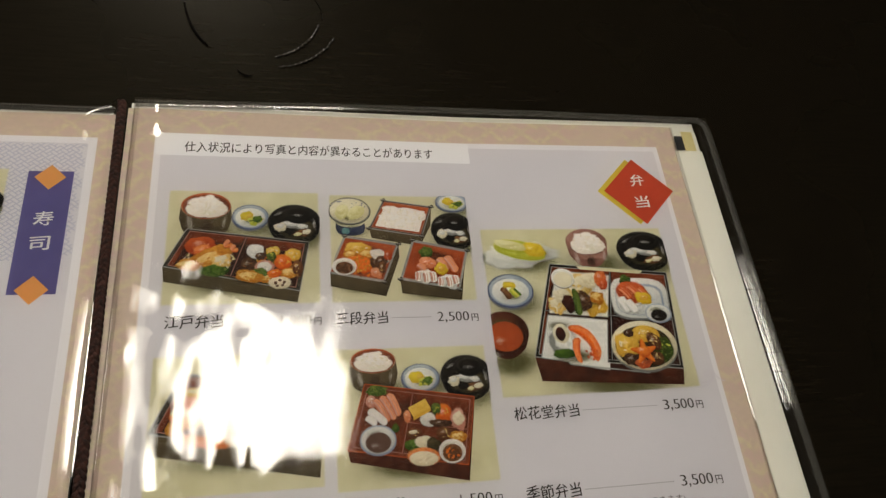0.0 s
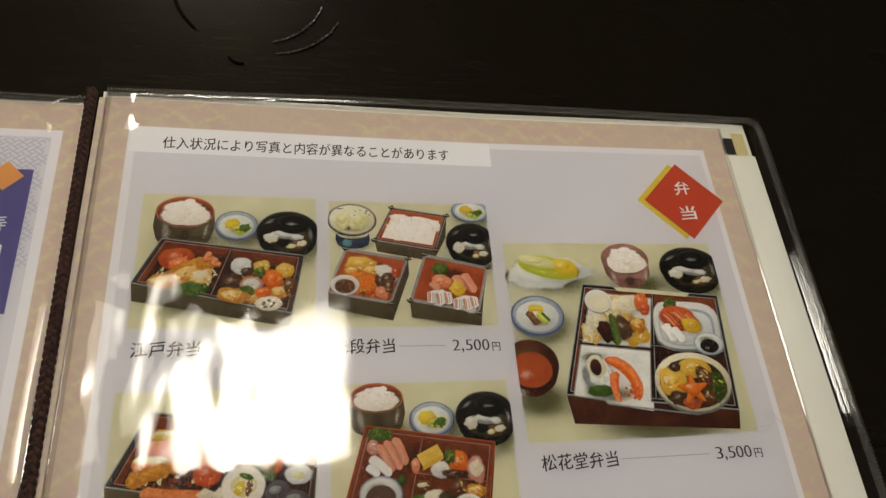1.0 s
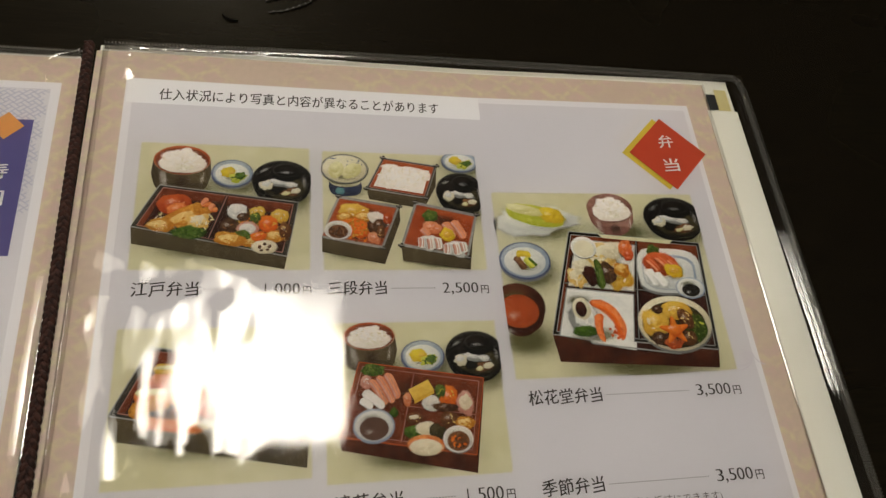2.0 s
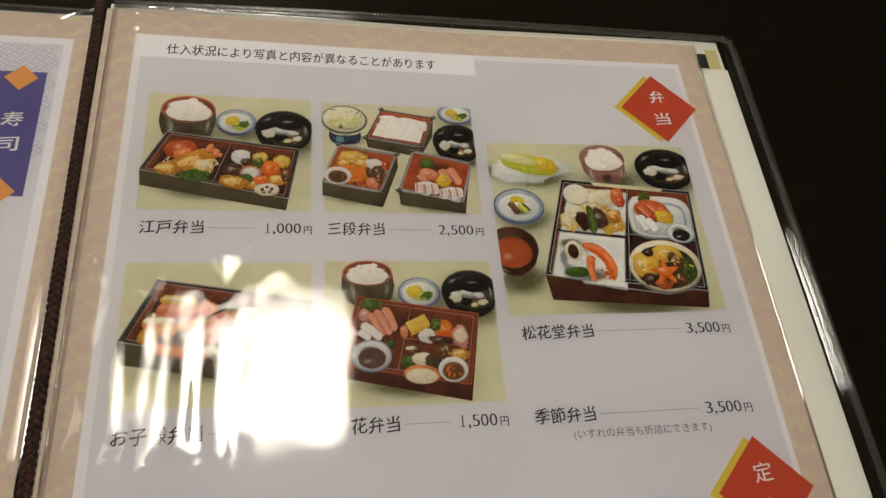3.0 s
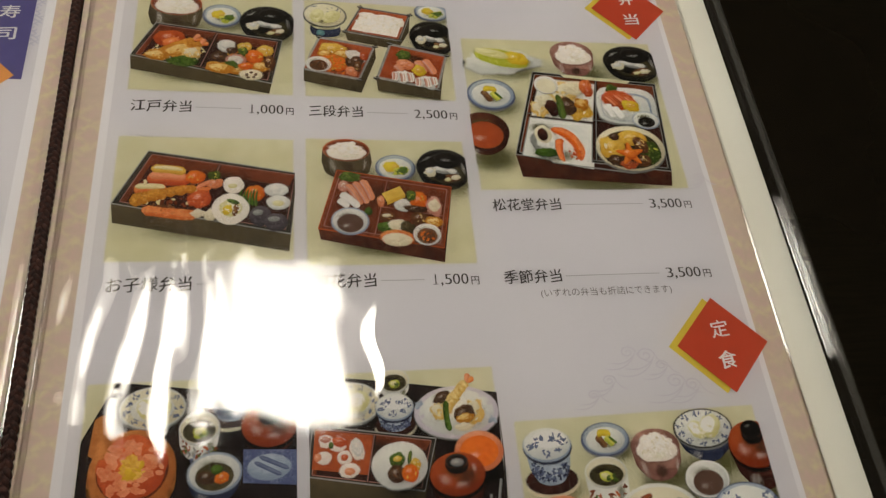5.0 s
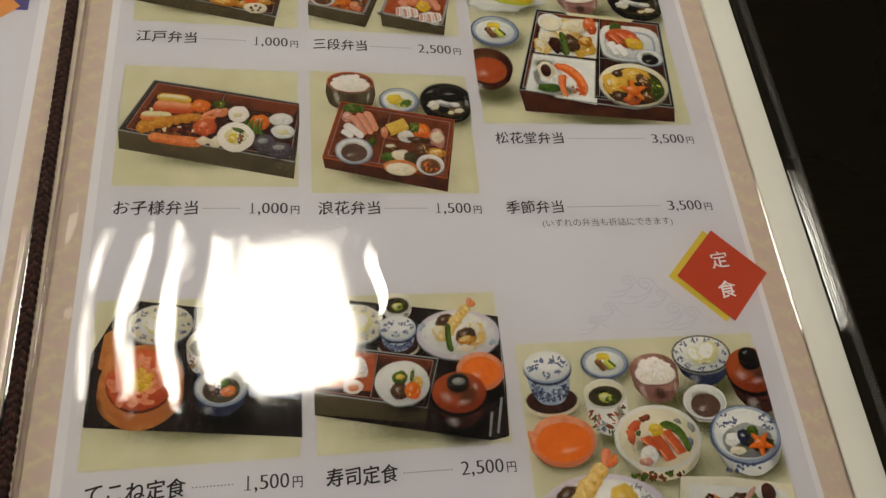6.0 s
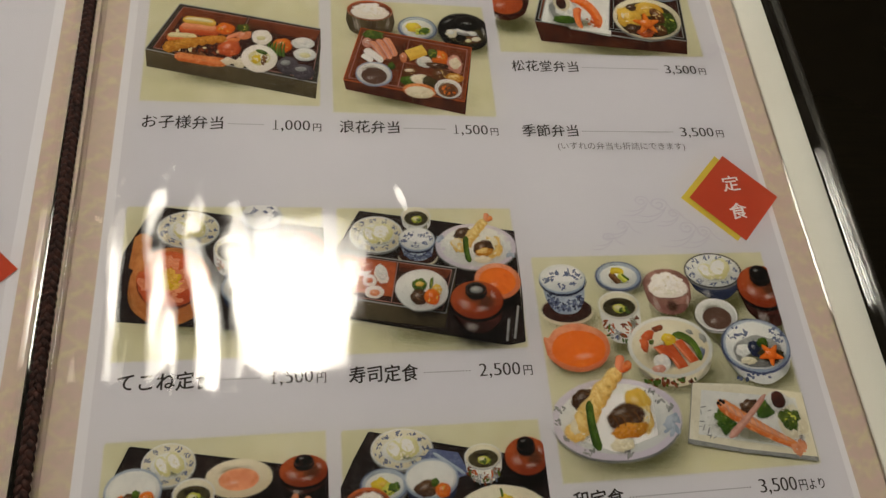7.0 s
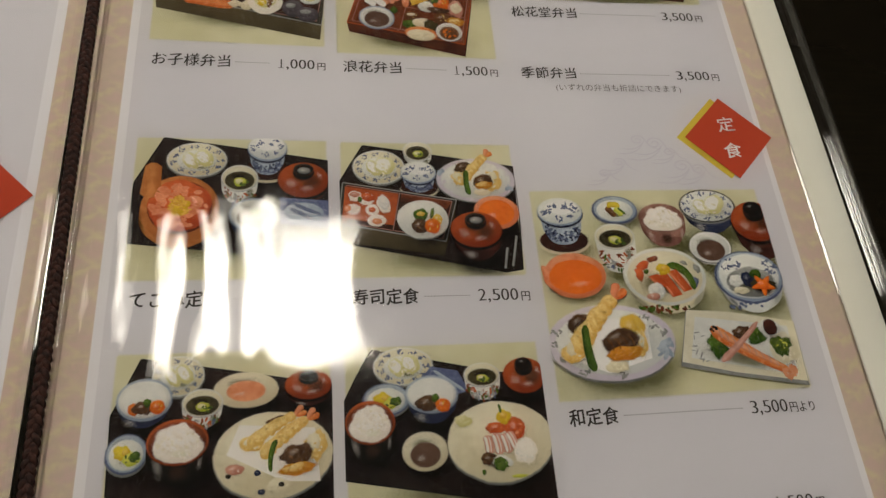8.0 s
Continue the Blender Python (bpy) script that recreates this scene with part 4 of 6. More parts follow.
def mixed(a, b, t):
    return (a[0] + (b[0] - a[0]) * t, a[1] + (b[1] - a[1]) * t)


def bento_box(ph, tl, tr, br, bl, fbl, fbr, ftr=None, rim="charcoal", inside="redbrown", wall="olive_wall", board=0.035, posts=False, split=(), cross=()):
    """A lacquer box in slanting view: rim corners, then the feet of its visible walls. split and cross are partition places as shares."""
    cast(ph, (fbl[0] + fbr[0]) / 2 + 0.6, (fbl[1] + fbr[1]) / 2 + 2.2, abs(fbr[0] - fbl[0]) * 0.46, abs(tl[1] - bl[1]) * 0.22)
    p = ph.pic("bento_box")
    p.poly((bl, br, fbr, fbl), wall, (0.2, 0.5, 1.0, 0.7))
    if ftr:
        p.poly((br, tr, ftr, fbr), wall, (0.9, 0.8, 1.0, 1.0))
    p.poly((tl, tr, br, bl), rim, 0.4)

    def at(u, v):
        return mixed(mixed(tl, tr, u), mixed(bl, br, u), v)

    b, c = board, board * 1.5
    p.poly((at(b, c), at(1 - b, c), at(1 - b, 1 - c), at(b, 1 - c)), inside, (0.9, 0.9, 1.0, 1.0))
    warm = "redbrown" if inside in ("plum", "brown_wall") else inside
    p.poly((at(b, c), at(1 - b, c), at(1 - b * 1.8, c + 0.2), at(b * 1.8, c + 0.2)), warm, (0.7, 0.3, 0.9, 1.0))
    p.poly((at(b, c), at(b * 1.9, c + 0.2), at(b * 2.0, 1 - c), at(b, 1 - c)), warm, (0.6, 0.9, 0.9, 0.3))
    mid = at(0.5, 0.3)
    p.oval(mid[0], mid[1], abs(tr[0] - tl[0]) * 0.36, abs(tl[1] - bl[1]) * 0.22, "shade_brown", -8)
    box = ph.end(p, "printed lacquer lunch box")

    def strip(name, a, b, *lines):
        p = ph.pic(name)
        for w, tint in lines:
            p.band(*a, *b, w, w, tint, n=2)
        ph.end(p)

    bright, thread_line = "grey" if rim in ("charcoal", "grey", "black") else "rust", "pink_clay" if rim != "black" else "grey"
    for q0, q1, w in ((tl, tr, 0.16), (tl, bl, 0.16), (bl, br, 0.2), (tr, br, 0.12)):
        strip("rim_edge", q0, q1, (w, bright))
    for u0, v0, u1, v1 in ((b, c, 1 - b, c), (b, 1 - c, 1 - b, 1 - c), (b, c, b, 1 - c), (1 - b, c, 1 - b, 1 - c)):
        strip("rim_line", at(u0, v0), at(u1, v1), (0.14, thread_line))
    for u in split:
        strip("partition", at(u, c), at(u, 1 - c), (0.44, rim), (0.15, thread_line))
    for u0, u1, v in cross:
        strip("partition", at(u0, v), at(u1, v), (0.36, rim), (0.12, thread_line))
    for q in (tl, tr, br, bl) if posts else ():
        p = ph.pic("corner_joint")
        p.band(q[0] - 0.9, q[1] + 0.1, q[0] + 0.9, q[1] - 0.15, 0.36, 0.36, "charcoal", n=2)
        p.band(q[0] - 0.3, q[1] - 0.7, q[0] + 0.35, q[1] + 0.7, 0.36, 0.36, "charcoal", n=2)
        p.band(q[0] - 0.7, q[1] + 0.2, q[0] + 0.7, q[1], 0.14, 0.14, "grey", n=2)
        ph.end(p)
    return box


def tray(ph, *corners):
    cast(ph, sum(c[0] for c in corners) / len(corners) + 1, min(c[1] for c in corners) + 5, 20, 5)
    ph.dark = True
    p = ph.pic("serving_tray")
    p.poly(corners, "tray", tuple(0.3 + 0.6 * (i % 3) / 2 for i in range(len(corners))))
    for a, b in zip(corners, corners[1:] + corners[:1]):
        p.band(*a, *b, 0.22, 0.22, "black", n=2)
    return ph.end(p, "printed dark lacquer tray")


def plate(ph, name, x, y, rx, ry, colour="white", rim="grey", wob=0.0, edge=None):
    cast(ph, x + rx * 0.06, y - ry * 0.5, rx * 1.08, ry * 0.92)
    p = ph.pic(name)
    p.oval(x, y - ry * 0.06, rx, ry, rim, 0, wob)
    p.oval(x, y, rx, ry, edge or colour, 0, wob)
    p.oval(x, y, rx * 0.88, ry * 0.86, colour, 180, wob)
    p.oval(x, y - ry * 0.02, rx * 0.68, ry * 0.64, colour, 0, wob)
    return ph.end(p)


def slab_dish(ph, name, *corners, colour="white"):
    p = ph.pic(name)
    p.poly(corners, colour, 0.4)
    for a, b in zip(corners, corners[1:] + corners[:1]):
        p.band(*a, *b, 0.18, 0.18, "grey" if colour == "white" else "cream", n=2)
    return ph.end(p)


# ---- printed photographs ----
ph = Photo(5.6, 52.7, -61.8, -21.8)
rice_bowl(ph, 17.2, -27.7, 7.6, 4.8, 7.34, wall="olive_wall", foot=0.93)
pickle_plate(ph, 30.8, -31.6, 5.8, 4.6)
soup_bowl(ph, 44.7, -33.5, 8.6, 6.8)
bento_box(ph, (11.9, -36.0), (49.2, -40.5), (46.1, -57.4), (5.4, -48.9), (6.2, -54.0), (45.4, -61.2), (48.2, -45.8), inside="plum", split=(0.485,))
bed(ph, "shredded_cabbage", 19.0, -46.5, 7.6, 4.6, ("pear", "leaf", "cream"), 0.28, 70)
bed(ph, "simmered_bits", 37.5, -49.5, 8.4, 5.2, ("simmered", "fried", "leaf", "carrot", "mushroom"), 0.6, 34)
food(ph, "tomato", (16.3, -42.0, 4.6, 3.3, "tomato", 0, 0.1), (17.0, -43.5, 2.8, 1.9, "shrimp", 15, 0.2))
shrimp(ph, 13.1, -48.6, 25.6, -40.5, 1.92, "fried")
shrimp(ph, 17.6, -48.4, 27.2, -42.3, 1.91, "fried")
food(ph, "fried_shrimp", (12.9, -48.6, 3.9, 2.0, "fried", -5, 0.3), (19.1, -46.6, 5.1, 2.6, "fried", 15, 0.3), (22.8, -47.2, 3.1, 2.4, "batter", 0, 0.4))
heap(ph, "parsley", 20.2, -50.6, 4.6, 2.0, "pod", "leaf", 60, 0.08)
food(ph, "vegetable", (32.7, -43.9, 2.7, 2.6, "white", 0, 0.15), (34.2, -45.5, 1.7, 1.5, "mushroom"), (38.0, -43.9, 2.2, 1.8, "egg"), (37.5, -45.7, 1.5, 1.6, "leaf"), (44.2, -45.1, 2.6, 2.2, "egg", -10, 0.15), (41.0, -47.7, 2.8, 2.6, "carrot", 0, 0.15), (30.6, -48.7, 2.6, 2.6, "mushroom"), (29.1, -52.1, 2.5, 2.0, "fried"), (44.6, -51.0, 2.0, 2.6, "simmered"))
food(ph, "fish_cake", (35.5, -49.3, 3.0, 2.4, "pink", 0, 0.1), (35.5, -49.3, 2.2, 1.7, "white", 0, 0.1), (36.2, -53.1, 2.8, 1.8, "fried"), (42.8, -51.5, 2.9, 1.9, "fried"))
heap(ph, "green_leaf", 34.1, -51.4, 2.3, 1.7, "leaf", "pod", 16, 0.12)
food(ph, "simmered_fish", (31.2, -52.6, 4.0, 2.2, "fried", -8, 0.2), (45.4, -49.6, 1.8, 2.4, "simmered", 0, 0.3), (38.5, -51.6, 2.2, 1.5, "carrot", 10, 0.2))
food(ph, "lotus_root", (40.1, -54.8, 3.4, 2.1, "cream", 0, 0.08), (38.8, -54.8, 0.5, 0.6, "mushroom"), (40.1, -53.9, 0.5, 0.5, "mushroom"), (41.4, -54.6, 0.5, 0.6, "mushroom"), (40.9, -55.6, 0.5, 0.4, "mushroom"), (39.3, -55.8, 0.5, 0.4, "mushroom"))
ph = Photo(55.6, 103.0, -61.8, -22.4)
cast(ph, 63.0, -36.0, 6.0, 2.6)
p = ph.pic("glass_bowl")
cup_body(p, 62.6, -33.0, 4.6, 2.0, 3.4, 0.96, "navy")
p.oval(61.0, -36.4, 1.5, 1.2, "teal", 0, 0.2)
cup_body(p, 62.5, -28.9, 7.0, 5.0, 1.72, 0.62, "grey")
p.oval(60.0, -33.6, 3.4, 0.9, "shade_olive", -12)
p.oval(62.5, -28.9, 7.1, 5.3, "charcoal")
p.oval(62.5, -28.8, 6.85, 5.05, "grey")
p.oval(62.5, -28.8, 6.5, 4.7, "cream", 180)
p.oval(62.2, -31.0, 5.2, 2.4, "shade_olive")
p.crumbs(65.6, -27.0, 2.6, 2.2, 12, 0.2, "blue", 1, 2.4)
p.crumbs(59.6, -26.4, 2.6, 1.6, 8, 0.2, "blue", 2, 2.4)
ph.end(p, "printed glass bowl on a dark blue foot")
food(ph, "pear_slice", (60.0, -29.2, 2.3, 3.1, "pear", -22, 0.12), (64.6, -29.4, 2.2, 3.6, "pear", -48, 0.12))
bento_box(ph, (74.1, -24.5), (90.5, -26.8), (86.3, -38.2), (68.7, -35.3), (69.4, -38.9), (85.4, -41.8), (89.6, -34.2), rim="charcoal", inside="rust", posts=True)
p = ph.pic("white_rice")
p.poly(((74.3, -27.1), (88.1, -28.6), (85.5, -36.7), (70.8, -34.4)), "rice", 0.4)
p.oval(76.5, -28.1, 3.3, 1.4, "rice", -8, 0.3)
p.oval(82.2, -28.6, 3.9, 1.3, "rice", -8, 0.3)
p.oval(86.6, -30.4, 1.7, 1.9, "rice", 0, 0.3)
p.crumbs(79.4, -31.9, 7.0, 3.5, 120, 0.47, "rice", 1, 2.0)
p.crumbs(79.5, -31.4, 7.4, 3.4, 60, 0.2, "cream", 3, 2.4)
p.crumbs(79.5, -31.1, 7.1, 3.2, 110, 0.3, "card_white", 2, 2.0)
ph.end(p)
pickle_plate(ph, 97.9, -25.1, 5.9, 3.8)
soup_bowl(ph, 97.3, -35.8, 7.8, 6.7)
bento_box(ph, (60.5, -38.2), (78.1, -41.2), (72.6, -54.8), (54.9, -51.5), (55.0, -56.0), (72.9, -59.7), (78.1, -46.0), rim="grey", inside="rust", posts=True)
bed(ph, "simmered_bits", 66.5, -48.0, 6.6, 4.4, ("carrot", "simmered", "fried", "redbrown"), 0.5, 40)
food(ph, "omelette", (64.9, -43.0, 4.4, 2.2, "egg", -8, 0.2), (62.2, -45.1, 2.4, 1.6, "fried"), (67.6, -44.9, 3.0, 1.9, "fried"))
heap(ph, "carrot_strips", 65.4, -48.5, 4.8, 3.2, "carrot", "fried", 40, 0.07, 0.35)
food(ph, "shellfish", (70.5, -48.5, 2.1, 2.9, "mushroom", 20), (71.7, -45.6, 3.4, 2.2, "white", -35, 0.15), (72.0, -47.7, 2.1, 2.2, "mushroom", -30), (74.4, -45.4, 1.4, 1.9, "tomato"), (70.3, -51.7, 2.1, 1.7, "salmon", 0, 0.3), (72.2, -49.8, 1.2, 2.2, "simmered"))
dip_bowl(ph, 60.1, -49.3, 3.9, 3.0, fill="simmered", share=0.72)
heap(ph, "simmered_bits", 60.1, -49.7, 2.6, 1.8, "simmered", "mushroom", 14, 0.14)
bento_box(ph, (82.9, -39.8), (101.3, -43.7), (97.2, -57.8), (77.8, -54.0), (78.1, -58.8), (97.5, -61.5), (99.1, -52.4), rim="grey", inside="rust", posts=True)
heap(ph, "green_leaf", 87.1, -44.4, 2.4, 2.0, "leaf", "pod", 16, 0.1)
food(ph, "salmon_slice", (87.2, -48.2, 2.9, 2.1, "salmon", -10, 0.15))
slices(ph, "sashimi_slice", "salmon", "pink", (91.0, -46.4, 93.6, -51.2, 1.5), (93.6, -45.8, 96.6, -51.6, 1.5), (84.2, -48.4, 86.0, -51.0, 1.3))
food(ph, "white_fish", (86.2, -53.2, 3.6, 2.4, "white", -6, 0.25), (93.6, -55.0, 3.9, 2.4, "white", -4, 0.25))
slices(ph, "white_fish", "white", "pink", (84.0, -51.4, 83.8, -54.8, 1.3), (86.2, -51.6, 86.4, -55.4, 1.3), (88.4, -51.4, 88.8, -55.2, 1.2), (91.4, -53.4, 91.2, -56.8, 1.4), (93.8, -53.2, 94.2, -57.0, 1.4), (95.8, -52.8, 96.2, -56.2, 1.2))
food(ph, "chrysanthemum", (91.5, -50.6, 2.4, 2.1, "lemon", 0, 0.3), (91.6, -50.3, 1.4, 1.1, "egg"))
ph = Photo(106.4, 174.2, -94.2, -35.2)
plate(ph, "leaf_dish", 119.5, -45.0, 13.2, 5.4, "white", "grey", 0.32)
food(ph, "melon_slice", (120.0, -43.6, 9.4, 3.5, "melon", -14, 0.1), (124.6, -43.4, 4.6, 2.6, "lemon", -18, 0.2), (116.6, -41.6, 6.0, 1.8, "pear", -14, 0.14))
rice_bowl(ph, 144.7, -40.9, 7.7, 5.3, 6.39, rim="pink_clay", wall="pink_clay", foot=0.7)
soup_bowl(ph, 165.7, -44.0, 10.3, 7.2)
pickle_plate(ph, 114.3, -58.6, 8.0, 6.1, "simmered")
dip_bowl(ph, 110.3, -72.5, 8.1, 6.8, 5.58, "brown_wall", "orange_red", 0.74, 0.26)
bento_box(ph, (129.6, -49.1), (172.1, -53.2), (169.5, -87.7), (119.2, -81.5), (120.3, -89.4), (168.3, -93.0), rim="black", inside="plum", wall="brown_wall", board=0.02, split=(0.51,), cross=((0.02, 0.98, 0.515),))
slab_dish(ph, "white_plate", (131.6, -51.7), (150.4, -53.8), (146.7, -69.0), (126.4, -66.8))
food(ph, "tempura", (138.6, -57.4, 5.6, 4.0, "batter", 20, 0.35), (142.6, -55.6, 3.6, 3.0, "cream", 30, 0.35), (129.8, -64.2, 3.2, 3.4, "batter", 0, 0.35), (132.0, -60.6, 3.0, 2.6, "cream", 0, 0.35), (143.0, -64.6, 4.2, 3.6, "egg", 10, 0.3), (139.6, -63.0, 2.8, 3.6, "mushroom", 20, 0.3), (144.2, -62.0, 2.4, 2.6, "fried", 20, 0.3), (134.1, -64.0, 2.2, 3.4, "plum", 20, 0.3))
food(ph, "shrimp_tail", (146.8, -54.8, 2.2, 3.0, "shrimp", -20), (147.5, -57.1, 1.7, 2.2, "tuna", -20))
stalk(ph, "green_pod", 136.5, -58.5, 136.8, -68.0, 1.06, 1.31, "leaf", 0.02)
dip_bowl(ph, 133.3, -54.5, 4.1, 3.6, fill="cream", share=0.8)
p = ph.pic("white_plate")
p.oval(159.6, -63.0, 10.5, 7.7, "grey", -4, 0.03, 3, square=True)
p.oval(159.7, -62.5, 10.3, 7.4, "white", -4, 0.03, 3, square=True)
p.oval(159.6, -63.0, 8.7, 5.8, "pale_blue", -4, 0.03, 3, square=True)
p.oval(159.3, -63.3, 8.2, 5.3, "white", -4, 0.03, 3, square=True)
ph.end(p)
heap(ph, "green_leaf", 155.9, -56.2, 2.4, 2.3, "leaf", "pod", 10, 0.15)
food(ph, "red_fish", (157.0, -60.4, 6.0, 4.0, "tuna", -6, 0.15))
slices(ph, "sashimi_slice", "tuna", "salmon", (153.4, -58.4, 156.4, -62.6, 1.5), (156.8, -57.6, 160.4, -62.6, 1.7), (160.2, -58.6, 163.2, -62.8, 1.3))
slices(ph, "white_fish", "white", "card_white", (152.4, -62.0, 154.6, -67.2, 1.7), (154.8, -63.2, 157.4, -67.6, 1.5))
food(ph, "chrysanthemum", (161.2, -62.8, 3.0, 2.5, "lemon", 0, 0.3), (161.3, -62.4, 1.7, 1.2, "egg"))
dip_bowl(ph, 165.2, -68.2, 4.8, 3.4, wall="pale_blue", fill="lacquer", share=0.62, drop=0.25)
slab_dish(ph, "white_tray", (125.7, -67.6), (146.2, -70.1), (142.9, -86.3), (121.1, -81.9))
p = ph.pic("box_notch")
p.poly(((138.7, -50.2), (140.1, -51.5), (161.8, -53.6), (163.1, -52.4)), "backdrop", 0.4)
ph.end(p)
p = ph.pic("box_notch")
p.poly(((129.6, -83.0), (130.5, -84.6), (143.5, -87.1), (144.0, -84.7)), "white", 0.3)
p.poly(((143.9, -84.9), (143.5, -87.1), (156.7, -88.6), (158.1, -86.4)), "plum", 0.9)
p.band(129.6, -83.4, 130.5, -84.6, 0.24, 0.24, "grey", n=2)
p.band(130.5, -84.6, 156.9, -88.6, 0.24, 0.24, "grey", n=2)
p.band(156.9, -88.6, 158.0, -86.8, 0.25, 0.25, "grey", n=2)
ph.end(p, "printed cut-away rim of the box")
p = ph.pic("tray_hollow")
p.poly(((127.2, -69.9), (144.8, -71.0), (141.3, -85.3), (124.0, -81.6)), "white", (0.9, 0.6, 0.2, 0.5))
p.oval(132.8, -82.1, 9.8, 3.2, "shade_olive")
p.oval(128.6, -71.6, 5.4, 2.5, "shade_olive")
ph.end(p)
food(ph, "turban_shell", (129.4, -77.6, 4.8, 5.8, "grey", 10, 0.15), (130.1, -76.4, 3.8, 3.9, "white", 10, 0.2), (129.0, -81.0, 4.0, 1.7, "pod", 0, 0.3), (129.1, -74.1, 2.8, 3.3, "cream", 0, 0.1), (128.9, -74.3, 1.7, 2.4, "plum", 0, 0.05))
p = ph.pic("boiled_shrimp")
p.band(132.3, -71.8, 140.2, -83.8, 2.00, 1.70, "shrimp", 0.2, 0.2, 1)
p.band(134.3, -75.8, 134.2, -84.3, 1.53, 0.76, "shrimp", -0.1, 0.2, 2)
p.band(133.3, -73.0, 139.5, -83.4, 0.62, 0.46, "carrot", 0.2, 0.2, 3)
p.crumbs(138.7, -81.4, 2.4, 2.5, 16, 0.39, "tuna", 1)
ph.end(p)
p = ph.pic("simmered_dish")
p.oval(157.2, -80.1, 11.7, 8.5, "grey")
p.oval(157.3, -79.3, 11.7, 8.5, "cream")
p.oval(157.2, -79.9, 10.4, 7.2, "broth", 0, 0.05)
ph.end(p)
food(ph, "vegetable", (151.2, -79.2, 4.4, 4.4, "egg", 20, 0.2), (163.6, -80.4, 3.4, 4.8, "pickle", 20, 0.3), (158.6, -75.4, 4.9, 3.0, "egg", -5, 0.1), (152.6, -75.0, 1.8, 1.4, "mushroom"), (152.0, -84.0, 3.2, 2.2, "mushroom"), (161.0, -78.2, 2.4, 3.4, "simmered", 30, 0.2), (160.7, -84.0, 2.7, 2.4, "simmered"), (155.6, -85.4, 3.0, 1.8, "tuna", 0, 0.3))
star(ph, "carrot_leaf", 156.6, -81.6, 4.8, 4.4, "carrot")
ph = Photo(4.8, 52.7, -116.2, -77.0)
bento_box(ph, (13.3, -82.2), (54.5, -88.6), (51.5, -108.0), (5.3, -98.8), (6.1, -104.6), (51.1, -113.3), (54.1, -95.4), inside="plum", split=(0.47,))
bed(ph, "lettuce", 20.0, -95.0, 9.0, 5.4, ("simmered", "pear", "redbrown"), 0.5, 40)
p = ph.pic("tofu_pocket")
p.band(13.6, -91.0, 24.6, -91.6, 2.0, 2.1, "tuna", 0.02, 0.12, 1)
p.band(14.0, -90.0, 23.6, -90.6, 1.3, 1.3, "salmon", 0.02, 0.2, 5)
ph.end(p, "printed slice of orange fish")
p = ph.pic("tofu_pocket")
p.band(14.4, -87.8, 23.4, -88.8, 1.3, 1.4, "egg", 0.03, 0.1, 2)
p.band(15.0, -87.5, 22.6, -88.2, 0.6, 0.6, "pear", 0.03, 0.2, 6)
ph.end(p, "printed golden tofu pocket")
food(ph, "simmered_carrot", (26.0, -90.4, 2.6, 2.2, "carrot", 5, 0.15), (27.4, -97.4, 3.2, 2.9, "tuna", 15, 0.2))
p = ph.pic("tofu_pocket")
p.band(10.6, -94.4, 18.8, -94.6, 1.7, 1.7, "shrimp", 0.02, 0.12, 3)
p.band(10.8, -93.6, 18.4, -93.8, 0.9, 0.9, "pear", 0.03, 0.15, 7)
ph.end(p, "printed golden tofu pocket")
p = ph.pic("orange_fish")
p.band(13.0, -100.6, 27.4, -102.4, 1.5, 1.6, "shrimp", -0.02, 0.2, 4)
ph.end(p)
food(ph, "shrimp_tail", (31.2, -92.4, 2.2, 1.7, "salmon", 20, 0.3), (31.0, -89.8, 1.7, 1.5, "pickle", 20, 0.3), (27.4, -101.8, 1.9, 1.3, "cream", 0, 0.35))
shrimp(ph, 9.8, -98.4, 30.6, -93.0, 1.9, "fried")
food(ph, "sushi_roll", (36.2, -92.9, 2.8, 2.8, "rice", 0, 0.1), (36.0, -93.2, 1.2, 0.8, "pear"), (41.9, -95.4, 2.8, 2.6, "carrot", 0, 0.12), (47.6, -94.4, 3.2, 2.2, "white", 0, 0.08), (48.2, -98.4, 3.2, 2.3, "white", 0, 0.08), (48.2, -98.6, 1.6, 0.9, "pear", 0, 0.1), (30.6, -102.4, 1.9, 1.8, "cream", 0, 0.3))
p = ph.pic("leaf_divider")
for k in range(6):
    p.band(37.8 + 0.9 * k, -98.6 - 0.2 * k, 38.6 + 0.8 * k, -94.2 - 0.5 * (k % 2), 0.55, 0.2, "leaf" if k % 2 else "pod", 0.05, 0.1, k)
ph.end(p, "printed green leaf divider")
# the two grey ovals are highlights painted on the grapes
food(ph, "grape", (43.4, -102.6, 3.0, 3.2, "grape", 0, 0.08), (47.6, -104.6, 3.2, 2.8, "grape", 0, 0.08), (42.8, -101.6, 1.5, 1.0, "grey", 0, 0.15), (47.0, -103.6, 1.6, 0.9, "grey", 0, 0.15))
p = ph.pic("rolled_sushi")
p.oval(35.8, -101.4, 5.2, 5.2, "shade_brown")
p.oval(35.6, -100.4, 4.9, 4.9, "rice", 10, 0.05, 2)
p.oval(35.6, -100.2, 2.9, 2.8, "pear", 10, 0.12, 3)
p.oval(34.8, -100.8, 1.3, 1.8, "lemon", -20, 0.15, 4)
p.oval(36.9, -100.8, 0.8, 2.0, "simmered", -8, 0.15, 5)
p.oval(36.2, -98.2, 1.7, 0.7, "pod", -20, 0.2, 6)
p.crumbs(35.6, -100.4, 4.4, 4.4, 40, 0.16, "card_white", 3, 2.0)
ph.end(p, "printed slice of rolled sushi")
ph = Photo(55.4, 103.1, -118.0, -76.4)
